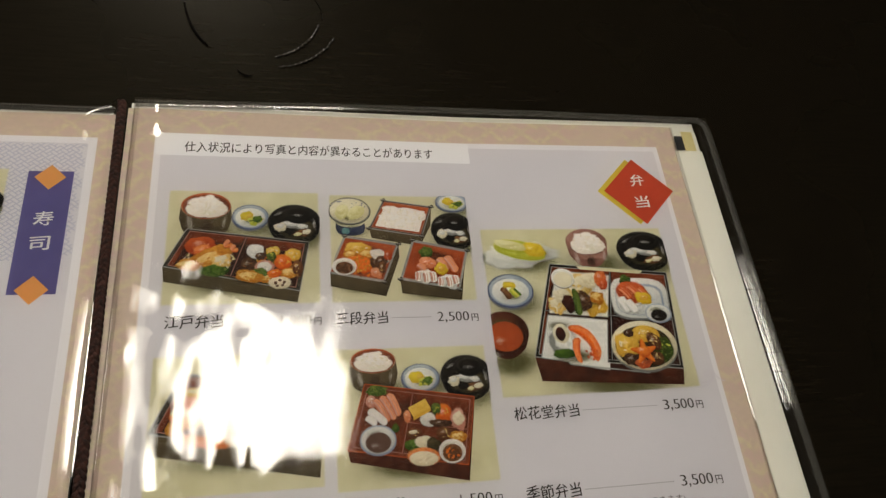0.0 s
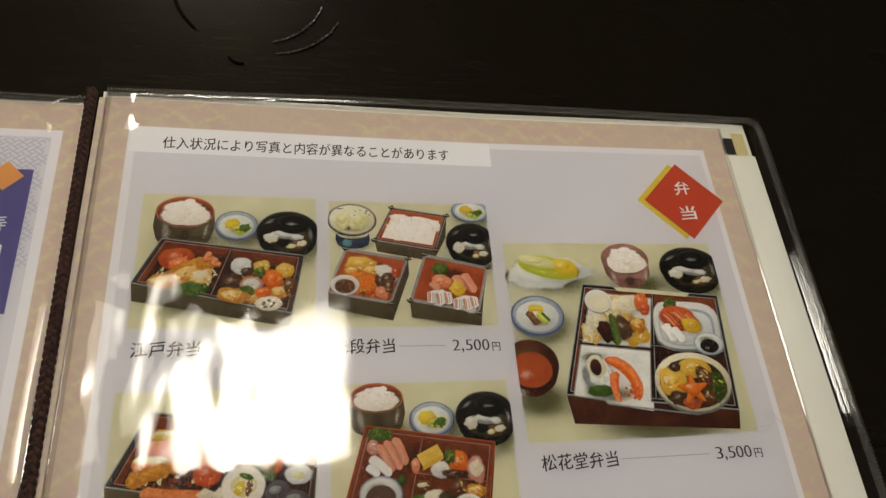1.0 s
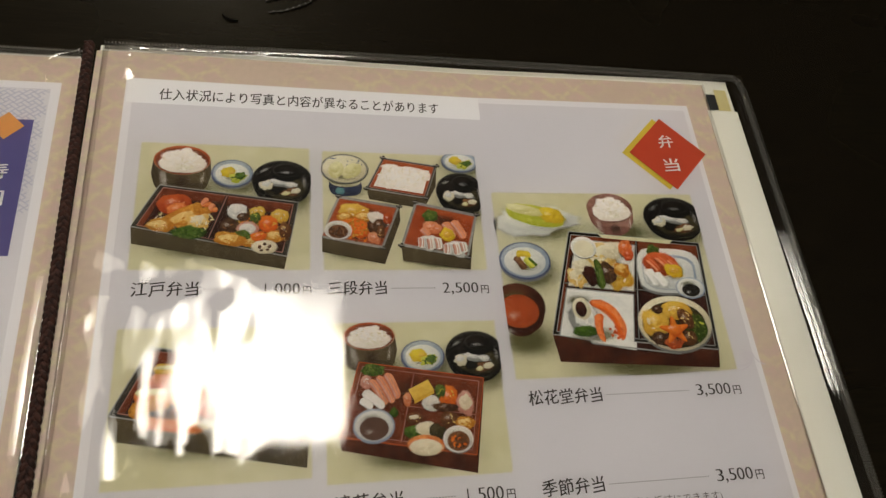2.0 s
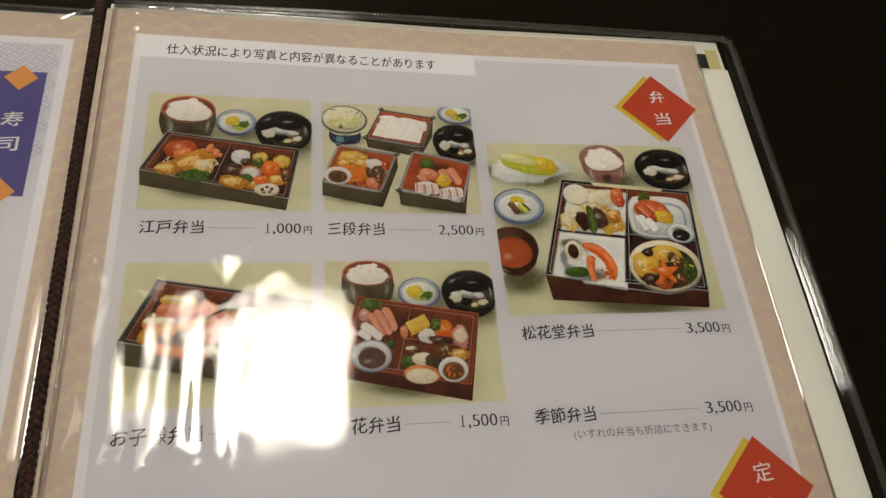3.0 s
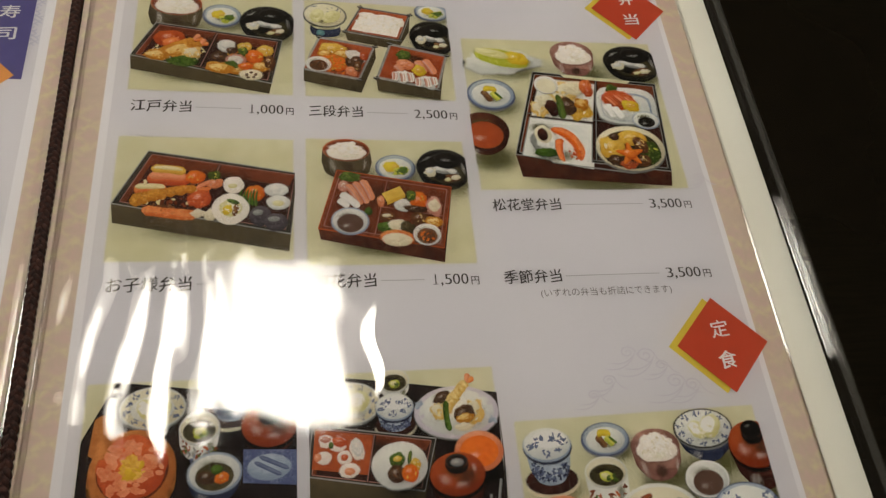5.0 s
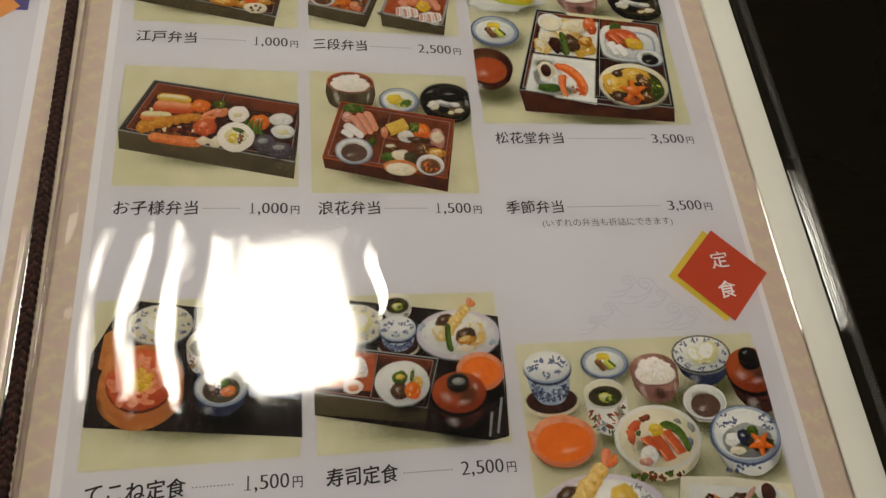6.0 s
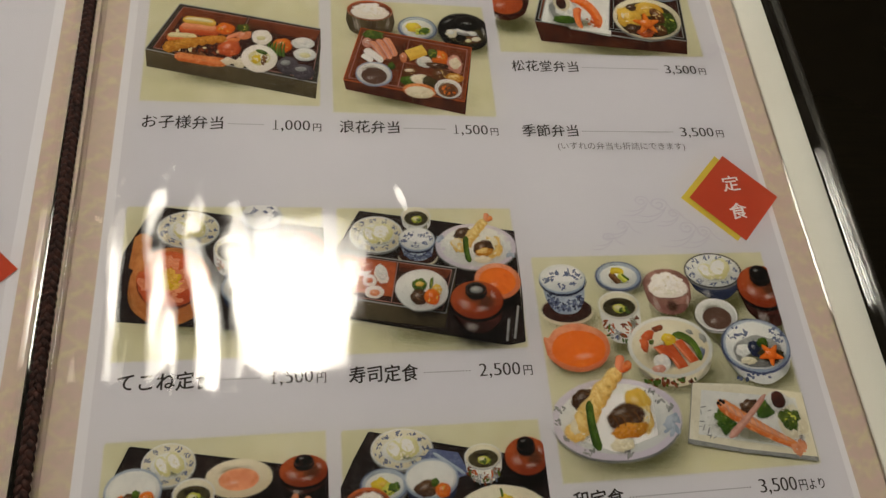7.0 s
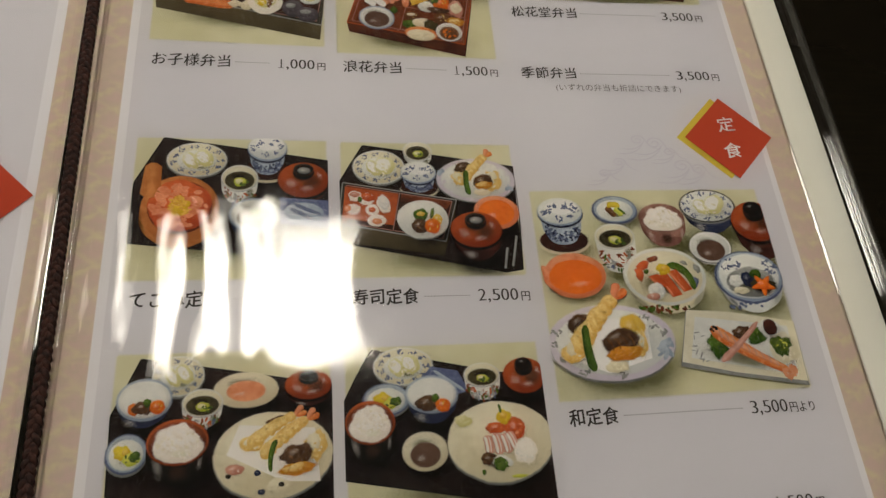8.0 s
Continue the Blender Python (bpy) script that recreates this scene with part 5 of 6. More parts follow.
rice_bowl(ph, 67.5, -80.6, 6.9, 3.9, 6.6, wall="olive_wall", foot=0.95)
pickle_plate(ph, 81.6, -86.5, 6.0, 4.5)
soup_bowl(ph, 96.1, -86.3, 8.3, 6.6)
bento_box(ph, (64.6, -87.6), (97.7, -93.0), (93.6, -112.8), (58.9, -106.5), (59.5, -109.8), (93.4, -117.2), (97.0, -98.0), rim="redbrown", inside="redbrown", wall="brown_wall", split=(0.44,), cross=((0.44, 0.97, 0.5),))
heap(ph, "green_leaf", 68.0, -89.9, 3.2, 1.6, "leaf", "pod", 24, 0.08)
food(ph, "pink_fish", (66.2, -93.0, 1.7, 1.9, "pink", 20, 0.15))
slices(ph, "sashimi_slice", "salmon", "pink", (67.4, -92.4, 71.0, -99.0, 1.25), (69.3, -91.5, 72.8, -98.6, 1.25), (71.5, -90.8, 74.2, -97.6, 1.25))
slices(ph, "white_fish", "white", "card_white", (65.4, -95.4, 70.4, -99.8, 1.3), (64.6, -97.4, 67.4, -99.8, 1.1))
food(ph, "green_sprig", (72.9, -101.1, 1.1, 1.4, "pod"))
dip_bowl(ph, 67.7, -104.1, 5.3, 4.2, wall="pale_blue", share=0.7, drop=0.18)
food(ph, "morsel", (76.6, -97.9, 1.1, 1.9, "salmon", 0, 0.1), (82.9, -99.2, 2.5, 2.2, "white", 0, 0.15), (87.7, -97.7, 2.5, 2.9, "carrot", 15, 0.2), (91.9, -99.6, 2.5, 3.2, "pink", 0, 0.2), (92.1, -99.2, 1.8, 2.2, "cream", 0, 0.3), (86.5, -100.4, 3.3, 1.2, "mushroom", -5, 0.3), (85.5, -96.0, 1.4, 1.9, "leaf"))
block(ph, "omelette", "egg", (77.0, -95.4), (82.4, -92.9), (83.8, -95.6), (78.4, -98.2), label="printed block of yellow omelette")
food(ph, "vegetable", (78.1, -102.8, 2.4, 1.4, "simmered"), (78.1, -102.5, 1.3, 0.6, "cream"), (77.8, -106.2, 2.6, 1.9, "pod"), (81.5, -105.7, 3.3, 2.1, "cream", 0, 0.2), (83.8, -106.7, 2.2, 2.3, "broth"), (87.3, -103.5, 2.5, 2.2, "simmered", 0, 0.15), (91.4, -104.7, 2.7, 1.7, "fried"))
food(ph, "fish_cake", (80.6, -109.7, 4.9, 2.6, "shrimp", -4, 0.03), (80.5, -110.2, 4.3, 2.1, "cream", -4, 0.03))
dip_bowl(ph, 89.1, -108.6, 4.0, 3.4, fill="simmered", share=0.74)
heap(ph, "simmered_bits", 89.2, -109.1, 2.6, 1.9, "simmered", "carrot", 12, 0.14)
ph = Photo(4.6, 52.7, -186.8, -146.8)
tray(ph, (11.5, -147.2), (53.4, -153.3), (52.9, -181.8), (5.3, -176.7), (5.3, -160.3))
fruit_plate(ph, 19.8, -153.5, 7.4, 5.0)
lidded_jar(ph, 37.2, -149.7, 5.1, 4.1, 6.49)
lidded_bowl(ph, 46.4, -159.1, 6.7, 5.4, 3.31)
tea_cup(ph, 30.5, -158.9, 4.6, 3.9, 4.89)
p = ph.pic("wooden_tub")
cup_body(p, 16.6, -167.9, 9.3, 8.6, 3.83, 0.85, "wood")
p.oval(16.6, -167.6, 9.3, 9.2, "wood")
p.oval(16.6, -167.1, 7.7, 7.4, "redbrown")
p.oval(16.6, -166.7, 7.5, 7.0, "tuna", 0, 0.08)
p.band(9.3, -164.6, 9.6, -154.7, 2.47, 1.95, "wood")
p.crumbs(16.6, -166.7, 6.8, 6.2, 60, 0.87, "salmon", 1, 1.6)
p.oval(16.6, -166.9, 2.4, 2.5, "lemon", 0, 0.4)
p.crumbs(16.6, -166.9, 2.5, 2.6, 26, 0.37, "egg", 2, 2.4)
ph.end(p, "printed round wooden tub of rice and fish")
dip_bowl(ph, 34.3, -169.1, 6.1, 4.5, 4.69, "pale_blue", "broth", 0.7, 0.2)
food(ph, "vegetable", (32.7, -170.1, 2.2, 1.6, "mushroom"), (36.0, -170.4, 1.6, 1.4, "carrot"), (34.8, -168.5, 1.3, 1.1, "pod"))
p = ph.pic("folded_cloth")
p.poly(((40.5, -164.4), (52.9, -165.2), (52.8, -173.2), (40.6, -171.9)), "cloth_blue")
p.oval(46.4, -168.8, 5.0, 3.0, "pale_blue")
p.band(43.1, -167.5, 49.2, -170.7, 0.50, 0.50, "blue")
p.band(44.2, -166.3, 50.9, -169.4, 0.51, 0.51, "blue")
ph.end(p)
ph = Photo(55.6, 103.3, -186.9, -147.0)
tray(ph, (62.0, -148.4), (104.2, -154.4), (102.2, -184.8), (97.8, -185.5), (55.2, -176.9), (55.6, -159.3))
tea_cup(ph, 76.8, -149.9, 4.0, 3.2, 2.88, False)
fruit_plate(ph, 66.1, -155.0, 7.0, 5.2, pieces=1)
lidded_jar(ph, 76.6, -156.5, 4.9, 3.6, 4.48)
plate(ph, "tempura_plate", 92.3, -158.7, 11.0, 6.7, "white", "grey", 0, "lilac")
p = ph.pic("painted_rim")
sprays(p, 92.3, -158.7, 11.0, 6.7, ((0.82, -0.34, 0.09), (-0.84, 0.34, 0.09)), ("teal", "pale_blue"), 0.4, 4)
sprays(p, 92.3, -158.7, 11.0, 6.7, ((0.8, 0.3, 0.1), (0.6, 0.6, 0.08), (-0.86, -0.1, 0.08), (-0.7, -0.5, 0.08), (-0.2, -0.86, 0.08), (0.4, -0.8, 0.07)), ("lilac_line", "pink", "lilac"), 0.2, 9)
ph.end(p, "printed flower pattern on the rim")
food(ph, "tempura", (89.0, -155.0, 2.5, 1.7, "mushroom", 15), (87.5, -158.3, 2.1, 2.4, "batter", 0, 0.4), (96.8, -158.9, 2.5, 3.5, "batter", -20, 0.4), (94.2, -159.4, 2.9, 2.3, "mushroom", 15), (94.2, -160.3, 2.6, 1.2, "fried", 10, 0.3), (93.6, -162.5, 2.5, 1.0, "cream", 0, 0.4))
shrimp(ph, 89.2, -158.6, 97.1, -149.3, 1.71)
stalk(ph, "green_pod", 89.7, -155.8, 90.0, -163.3, 0.74, 0.86, "pod", -0.05)
bento_box(ph, (56.4, -159.9), (86.3, -164.9), (82.5, -177.0), (55.1, -171.8), (55.0, -176.9), (81.8, -180.8), (85.4, -169.6), rim="charcoal", inside="plum", split=(0.5,))
p = ph.pic("red_inlay")
p.poly(((57.0, -161.1), (70.9, -163.2), (69.1, -172.3), (56.1, -170.1)), "rust")
ph.end(p)
food(ph, "sushi", (59.4, -163.8, 1.8, 1.5, "rice"), (59.4, -163.4, 1.4, 0.8, "pink"), (62.5, -164.8, 1.9, 1.8, "rice"), (62.7, -164.2, 1.8, 1.2, "tuna", -20, 0.2), (66.7, -166.2, 1.8, 2.7, "rice", 15), (66.9, -165.8, 1.5, 2.1, "white", 15), (59.0, -167.7, 1.9, 1.5, "rice", 0, 0.1), (63.8, -167.9, 1.8, 1.6, "rice", 0, 0.1), (63.8, -167.9, 0.9, 0.8, "tuna", 0, 0.1), (64.9, -171.0, 2.4, 1.8, "rice", 0, 0.1), (64.9, -171.2, 1.3, 0.9, "salmon", 0, 0.1), (60.7, -164.9, 0.6, 0.9, "pod"), (57.5, -167.5, 0.9, 0.9, "salmon"))
plate(ph, "flower_plate", 76.9, -170.6, 6.9, 5.5, "white", "grey", 0.05)
food(ph, "vegetable", (76.3, -169.4, 2.0, 1.9, "pod", 0, 0.15), (76.4, -169.1, 1.1, 0.7, "egg"), (76.0, -172.6, 2.2, 2.1, "mushroom", 0, 0.1), (80.7, -170.7, 1.4, 1.6, "egg"), (79.3, -172.6, 2.0, 2.2, "carrot", 0, 0.1), (79.4, -169.0, 0.5, 1.8, "leaf", -15, 0.1))
dip_bowl(ph, 96.8, -168.5, 6.2, 4.8, 2.18, "salmon", "carrot", 0.8, 0.05)
lidded_bowl(ph, 90.8, -173.7, 7.1, 5.4, 5.40)
p = ph.pic("chopsticks")
p.band(98.6, -179.0, 97.4, -184.8, 0.34, 0.34, "grey", n=2)
p.band(101.5, -175.6, 99.5, -184.2, 0.34, 0.34, "grey", n=2)
ph.end(p)
ph = Photo(106.4, 174.4, -219.8, -161.6)
lidded_jar(ph, 114.6, -168.3, 6.5, 4.4, 8.66)
pickle_plate(ph, 130.3, -168.1, 6.6, 4.3, "simmered")
fruit_plate(ph, 158.0, -167.2, 8.5, 5.2, False, 1, 6.27)
rice_bowl(ph, 143.5, -170.8, 6.8, 4.5, 5.79, rim="pink_clay", wall="pink_clay", foot=0.7)
tea_cup(ph, 128.8, -176.2, 5.7, 3.9, 7.90)
lidded_bowl(ph, 171.5, -172.3, 7.7, 6.5, 7.49, ring=False)
cast(ph, 155.3, -183.2, 7.8, 4.5)
dip_bowl(ph, 155.7, -179.9, 6.1, 4.6, 2.56, "white", "sauce", 0.68, 0.2)
cast(ph, 115.8, -190.7, 9.7, 4.1)
p = ph.pic("leaf_bowl")
cup_body(p, 115.8, -186.8, 8.5, 5.9, 3.37, 0.6, "salmon")
p.oval(115.8, -186.9, 8.5, 6.1, "salmon", 0, 0.06)
p.band(109.7, -188.1, 107.2, -184.1, 2.53, 0.34, "salmon")
p.oval(115.9, -187.4, 7.2, 4.7, "carrot", 0, 0.05, flat=True)
p.oval(117.0, -189.4, 3.4, 1.0, "sheen", 6)
ph.end(p, "printed orange leaf-shaped bowl of sauce")
cast(ph, 140.7, -194.3, 13.3, 5.9)
p = ph.pic("sashimi_bowl")
cup_body(p, 140.7, -188.4, 11.6, 8.0, 5.70, 0.6, "cream")
p.crumbs(138.9, -196.9, 7.1, 1.2, 26, 0.42, "redbrown", 1, 1.6)
p.crumbs(138.9, -196.9, 7.1, 1.2, 18, 0.42, "pod", 2, 1.6)
p.oval(140.7, -188.0, 11.7, 8.2, "white")
p.oval(140.7, -188.0, 10.6, 7.3, "cream")
p.oval(135.1, -184.9, 2.0, 1.4, "tuna", 30, 0.4, 1)
p.oval(138.1, -183.0, 1.7, 0.9, "redbrown", 20, 0.4, 2)
p.oval(133.6, -187.4, 1.2, 1.9, "tuna", 10, 0.4, 3)
p.oval(135.6, -186.6, 0.8, 0.7, "leaf", 10, 0.4, 3)
p.oval(150.3, -186.1, 0.9, 1.4, "grey", 20, 0.4, 4)
p.oval(148.9, -189.9, 0.8, 1.7, "blue", -20, 0.4, 5)
p.oval(146.8, -184.3, 1.0, 0.6, "grey", -20, 0.4, 6)
p.oval(139.1, -190.1, 8.4, 3.9, "shade_olive")
ph.end(p, "printed painted bowl of sashimi")
p = ph.pic("green_leaf")
p.band(142.0, -184.6, 148.4, -192.0, 1.3, 0.9, "pod", 0.2, 0.2, 1, 14)
p.band(142.6, -185.4, 147.6, -191.4, 0.5, 0.4, "leaf", 0.2, 0.2, 2, 12)
ph.end(p, "printed toothed green leaf")
for x0, y0, x1, y1, w in ((143.0, -186.6, 146.2, -192.2, 1.5), (140.0, -187.6, 142.8, -193.6, 1.7), (137.4, -187.8, 139.6, -191.0, 1.5)):
    p = ph.pic("sashimi_slice")
    p.oval((x0 + x1) / 2 + 0.4, (y0 + y1) / 2 - 0.6, w * 1.5, 3.2, "shade_brown", 20)
    p.poly(((x0 - w, y0 - 0.2), (x0 + w * 0.8, y0 + 0.5), (x1 + w, y1 + 0.3), (x1 - w * 0.7, y1 - 0.4)), "tuna", (0.2, 0.9, 1.0, 0.4))
    p.band(x0 - w * 0.7, y0 - 0.3, x1 - w * 0.5, y1, 0.26, 0.2, "salmon", 0.0, 0.2, 3)
    ph.end(p, "printed slice of red fish")
food(ph, "white_fish", (137.6, -192.0, 2.3, 2.4, "white", 0, 0.15), (136.4, -193.6, 1.8, 1.0, "pink"))
food(ph, "chrysanthemum", (140.6, -186.0, 1.9, 1.6, "lemon", 0, 0.3), (140.8, -185.7, 1.0, 0.8, "egg"))
cast(ph, 165.2, -195.2, 11.1, 5.2)
p = ph.pic("noodle_bowl")
cup_body(p, 164.7, -189.2, 9.9, 7.5, 6.22, 0.55, "white")
p.crumbs(162.5, -197.1, 5.9, 0.9, 14, 0.43, "blue", 1, 1.4)
p.oval(164.7, -189.0, 10.0, 7.6, "blue")
p.oval(164.8, -188.8, 9.5, 7.1, "pale_blue", 0, 0.03)
p.oval(164.8, -188.8, 8.8, 6.4, "white", 180, 0.04)
p.crumbs(160.1, -185.1, 3.5, 1.8, 26, 0.28, "blue", 2, 1.8)
p.crumbs(171.2, -186.4, 2.6, 2.2, 26, 0.28, "blue", 3, 1.8)
p.oval(164.9, -190.5, 7.0, 4.2, "grey", 180, 0.1)
p.oval(164.4, -191.0, 5.4, 2.6, "shade_olive")
ph.end(p, "printed blue-rimmed bowl")
food(ph, "garnish", (160.7, -189.9, 2.1, 1.9, "white"), (164.1, -189.6, 1.9, 2.3, "navy", 20), (161.5, -192.7, 2.4, 1.0, "cream"), (168.4, -191.5, 3.5, 1.8, "broth", 0, 0.3), (166.7, -188.2, 1.9, 1.4, "pod"))
star(ph, "carrot_leaf", 168.2, -191.4, 3.6, 3.2, "carrot", 5, 50.0)
plate(ph, "tempura_plate", 122.7, -205.3, 16.9, 10.0, "white", "grey", 0.02, "lilac")
p = ph.pic("painted_rim")
sprays(p, 122.7, -205.3, 16.9, 10.0, ((0.78, -0.34, 0.1), (0.86, -0.1, 0.08)), ("teal", "pale_blue"), 0.62, 4)
sprays(p, 122.7, -205.3, 16.9, 10.0, ((0.72, 0.4, 0.1), (0.84, 0.2, 0.08), (0.58, 0.6, 0.09), (-0.84, 0.3, 0.08), (-0.9, 0.0, 0.06), (-0.8, -0.4, 0.07), (-0.5, -0.74, 0.08), (0.1, -0.88, 0.07)), ("lilac_line", "pink", "lilac", "grey"), 0.26, 9)
ph.end(p, "printed flower pattern on the rim")
p = ph.pic("folded_paper")
p.poly(((113.2, -199.0), (132.9, -199.7), (132.4, -209.9), (120.6, -213.2), (110.5, -209.0)), "card_white", 0.3)
ph.end(p)
food(ph, "tempura", (115.0, -200.2, 3.6, 2.6, "mushroom", 20, 0.2), (128.6, -202.0, 3.6, 3.6, "egg", -20, 0.3), (130.0, -206.0, 2.2, 3.2, "batter", -10, 0.35), (112.6, -207.4, 3.2, 3.0, "batter", 0, 0.35), (123.0, -211.4, 2.8, 2.2, "cream", 0, 0.3))
p = ph.pic("fried_aubergine")
p.oval(125.2, -206.4, 5.6, 4.0, "shade_brown", 12)
p.oval(125.0, -205.4, 5.2, 3.4, "mushroom", 18, 0.12, 2)
p.oval(125.4, -208.4, 5.2, 1.9, "fried", 6, 0.2, 3)
for k in range(4):
    p.band(121.4 + 1.9 * k, -204.8 + 0.3 * k, 122.6 + 1.9 * k, -207.6 + 0.3 * k, 0.28, 0.2, "simmered", 0.12, 0.2, k)
p.oval(123.6, -203.8, 2.2, 0.8, "sheen", 15)
ph.end(p, "printed fried aubergine fan")
shrimp(ph, 113.1, -207.2, 128.2, -190.2, 2.87)
stalk(ph, "green_pod", 116.1, -200.7, 116.7, -212.6, 0.97, 1.27, "pod", -0.04)
p = ph.pic("grill_plate")
p.poly(((144.0, -198.1), (156.4, -199.2), (173.8, -202.4), (173.2, -218.9), (153.7, -215.5), (139.5, -212.4)), "grey", 0.6)
p.poly(((144.3, -197.7), (156.5, -198.7), (173.7, -201.9), (173.1, -217.8), (154.0, -214.6), (140.1, -211.3)), "cream", 0.3)
p.poly(((146.2, -199.6), (171.5, -203.1), (171.0, -216.1), (142.8, -210.4)), "white", 0.5)
p.oval(156.6, -211.0, 14.7, 3.5, "shade_olive", -14)
p.crumbs(146.8, -207.4, 3.3, 4.0, 12, 0.19, "grey", 1, 5.0)
ph.end(p, "printed cream rectangular plate")
food(ph, "salad", (168.8, -209.3, 3.8, 4.6, "cream", 0, 0.4), (168.2, -208.4, 3.0, 3.0, "pickle", 0, 0.5), (163.3, -205.0, 4.2, 2.0, "pod", 20, 0.4), (150.9, -207.6, 2.5, 3.2, "pod", 20, 0.4), (158.0, -204.4, 2.5, 2.0, "mushroom", 20, 0.4), (166.2, -203.5, 3.0, 2.5, "white", 0, 0.2), (166.5, -203.3, 2.0, 2.2, "plum", 0, 0.1))
p = ph.pic("grilled_shrimp")
p.band(149.7, -202.8, 169.1, -215.2, 2.07, 1.04, "shrimp", -0.03, 0.2, 1, 14)
p.band(150.3, -203.0, 167.4, -213.7, 0.9, 0.5, "salmon", -0.03, 0.2, 2)
for k in range(9):
    u = 152.0 + 1.7 * k
    p.band(u - 0.5, -203.0 - 1.07 * k, u + 0.3, -205.6 - 1.0 * k, 0.16, 0.16, "pink", 0.1)
p.crumbs(169.1, -215.2, 2.1, 1.3, 14, 0.56, "salmon", 1, 2.0)
p.crumbs(150.4, -202.8, 1.2, 1.0, 5, 0.41, "black", 2)
ph.end(p)
stalk(ph, "pink_stalk", 163.3, -201.7, 150.8, -211.7, 0.63, 1.03, "pink", 0.02)
ph = Photo(5.2, 52.8, -244.0, -203.6)
tray(ph, (10.9, -205.2), (53.5, -212.7), (53.0, -240.7), (6.3, -234.0), (5.7, -217.5))
fruit_plate(ph, 19.0, -209.3, 5.6, 4.6)
lidded_bowl(ph, 47.5, -212.4, 5.5, 3.6, 2.56, ring=False)
dip_bowl(ph, 33.7, -212.9, 7.1, 3.9, 1.01, "cream", "salmon", 0.6, 0.1)
dip_bowl(ph, 12.3, -214.1, 5.8, 4.5, 3.81, "pale_blue", "white", 0.8, 0.05)
food(ph, "vegetable", (10.3, -216.3, 1.3, 1.3, "carrot"), (12.1, -216.1, 2.1, 1.5, "mushroom"), (12.9, -215.0, 0.8, 1.0, "pod"), (15.1, -216.0, 1.6, 1.6, "carrot", 0, 0.1))
tea_cup(ph, 24.5, -215.6, 4.4, 3.2, 3.44)
pickle_plate(ph, 9.6, -225.6, 4.3, 4.2)
rice_bowl(ph, 19.8, -223.7, 6.4, 4.9, 4.69, wall="lacquer")
plate(ph, "tempura_plate", 40.0, -227.5, 12.9, 9.2, "cream", "grey", 0.04)
p = ph.pic("folded_paper")
p.poly(((32.5, -220.8), (48.9, -222.2), (50.0, -233.7), (42.2, -233.2), (30.0, -227.1)), "card_white", 0.3)
ph.end(p)
food(ph, "tempura", (40.6, -220.1, 2.3, 0.8, "mushroom", 15), (35.5, -224.8, 2.6, 1.9, "batter", 10, 0.4), (48.9, -226.1, 2.2, 3.4, "batter", 0, 0.4), (45.0, -227.8, 3.6, 2.4, "mushroom", 15, 0.3), (45.0, -230.8, 4.0, 1.4, "fried", 5, 0.3), (41.3, -234.0, 2.8, 1.4, "cream", 0, 0.3))
shrimp(ph, 34.5, -225.2, 47.0, -217.7, 1.60)
shrimp(ph, 37.4, -227.8, 49.7, -218.3, 1.70)
stalk(ph, "green_pod", 40.5, -224.4, 39.4, -231.1, 0.65, 0.46, "pod", -0.08)
food(ph, "painted_mark", (31.9, -230.2, 1.9, 1.2, "pink"), (30.6, -231.5, 0.6, 0.5, "charcoal"), (36.6, -231.2, 0.7, 0.6, "navy"), (37.6, -235.1, 0.8, 0.6, "navy"), (41.7, -233.8, 0.6, 0.5, "charcoal"))
ph = Photo(55.4, 103.2, -244.0, -203.8)
tray(ph, (62.1, -205.0), (84.2, -209.8), (105.6, -214.2), (104.2, -243.2), (54.6, -234.0), (55.0, -216.7))
fruit_plate(ph, 69.5, -209.1, 7.2, 4.6)
p = ph.pic("folded_cloth")
p.poly(((76.1, -209.4), (82.5, -210.7), (84.8, -215.6), (79.8, -216.9), (73.8, -211.9)), "cloth_blue")
p.band(76.6, -210.4, 83.7, -215.5, 0.42, 0.42, "pale_blue")
ph.end(p)
lidded_bowl(ph, 98.9, -212.5, 5.6, 4.6, 1.36, ring=False)
tea_cup(ph, 88.3, -212.0, 4.5, 3.0, 3.99)
pickle_plate(ph, 65.1, -216.8, 5.5, 3.8)
dip_bowl(ph, 75.8, -215.9, 6.3, 4.3, 4.58, "pale_blue", "white", 0.84, 0.02)
food(ph, "vegetable", (74.7, -218.1, 3.1, 1.7, "mushroom", 10), (76.6, -217.0, 0.9, 1.1, "pod"), (78.3, -218.7, 1.8, 1.6, "carrot", 0, 0.1))
rice_bowl(ph, 61.2, -221.8, 5.7, 4.9, 4.71, wall="lacquer")
dip_bowl(ph, 73.4, -228.7, 5.3, 4.2, 0.58, "cream", "sauce", 0.66, 0.22)
plate(ph, "sashimi_plate", 91.2, -227.5, 12.7, 9.1, "cream", "grey", 0.04)
food(ph, "red_fish", (90.5, -224.6, 2.6, 1.4, "tuna"), (95.0, -224.9, 2.5, 2.7, "tuna", 20, 0.12))
slices(ph, "sashimi_slice", "pink", "white", (88.0, -226.2, 88.4, -230.4, 1.2), (90.0, -225.8, 90.8, -230.6, 1.3), (92.0, -226.0, 93.0, -230.4, 1.2), (93.2, -225.6, 94.6, -229.6, 1.1))
food(ph, "garnish", (87.9, -231.5, 1.8, 1.5, "mushroom"), (90.9, -232.4, 2.6, 1.4, "white", 0, 0.4))
heap(ph, "grated_radish", 96.9, -230.1, 2.7, 3.1, "rice", "white", 30, 0.08, 0.25)
heap(ph, "green_onion", 90.6, -232.7, 1.8, 1.5, "leaf", "pod", 20, 0.12)
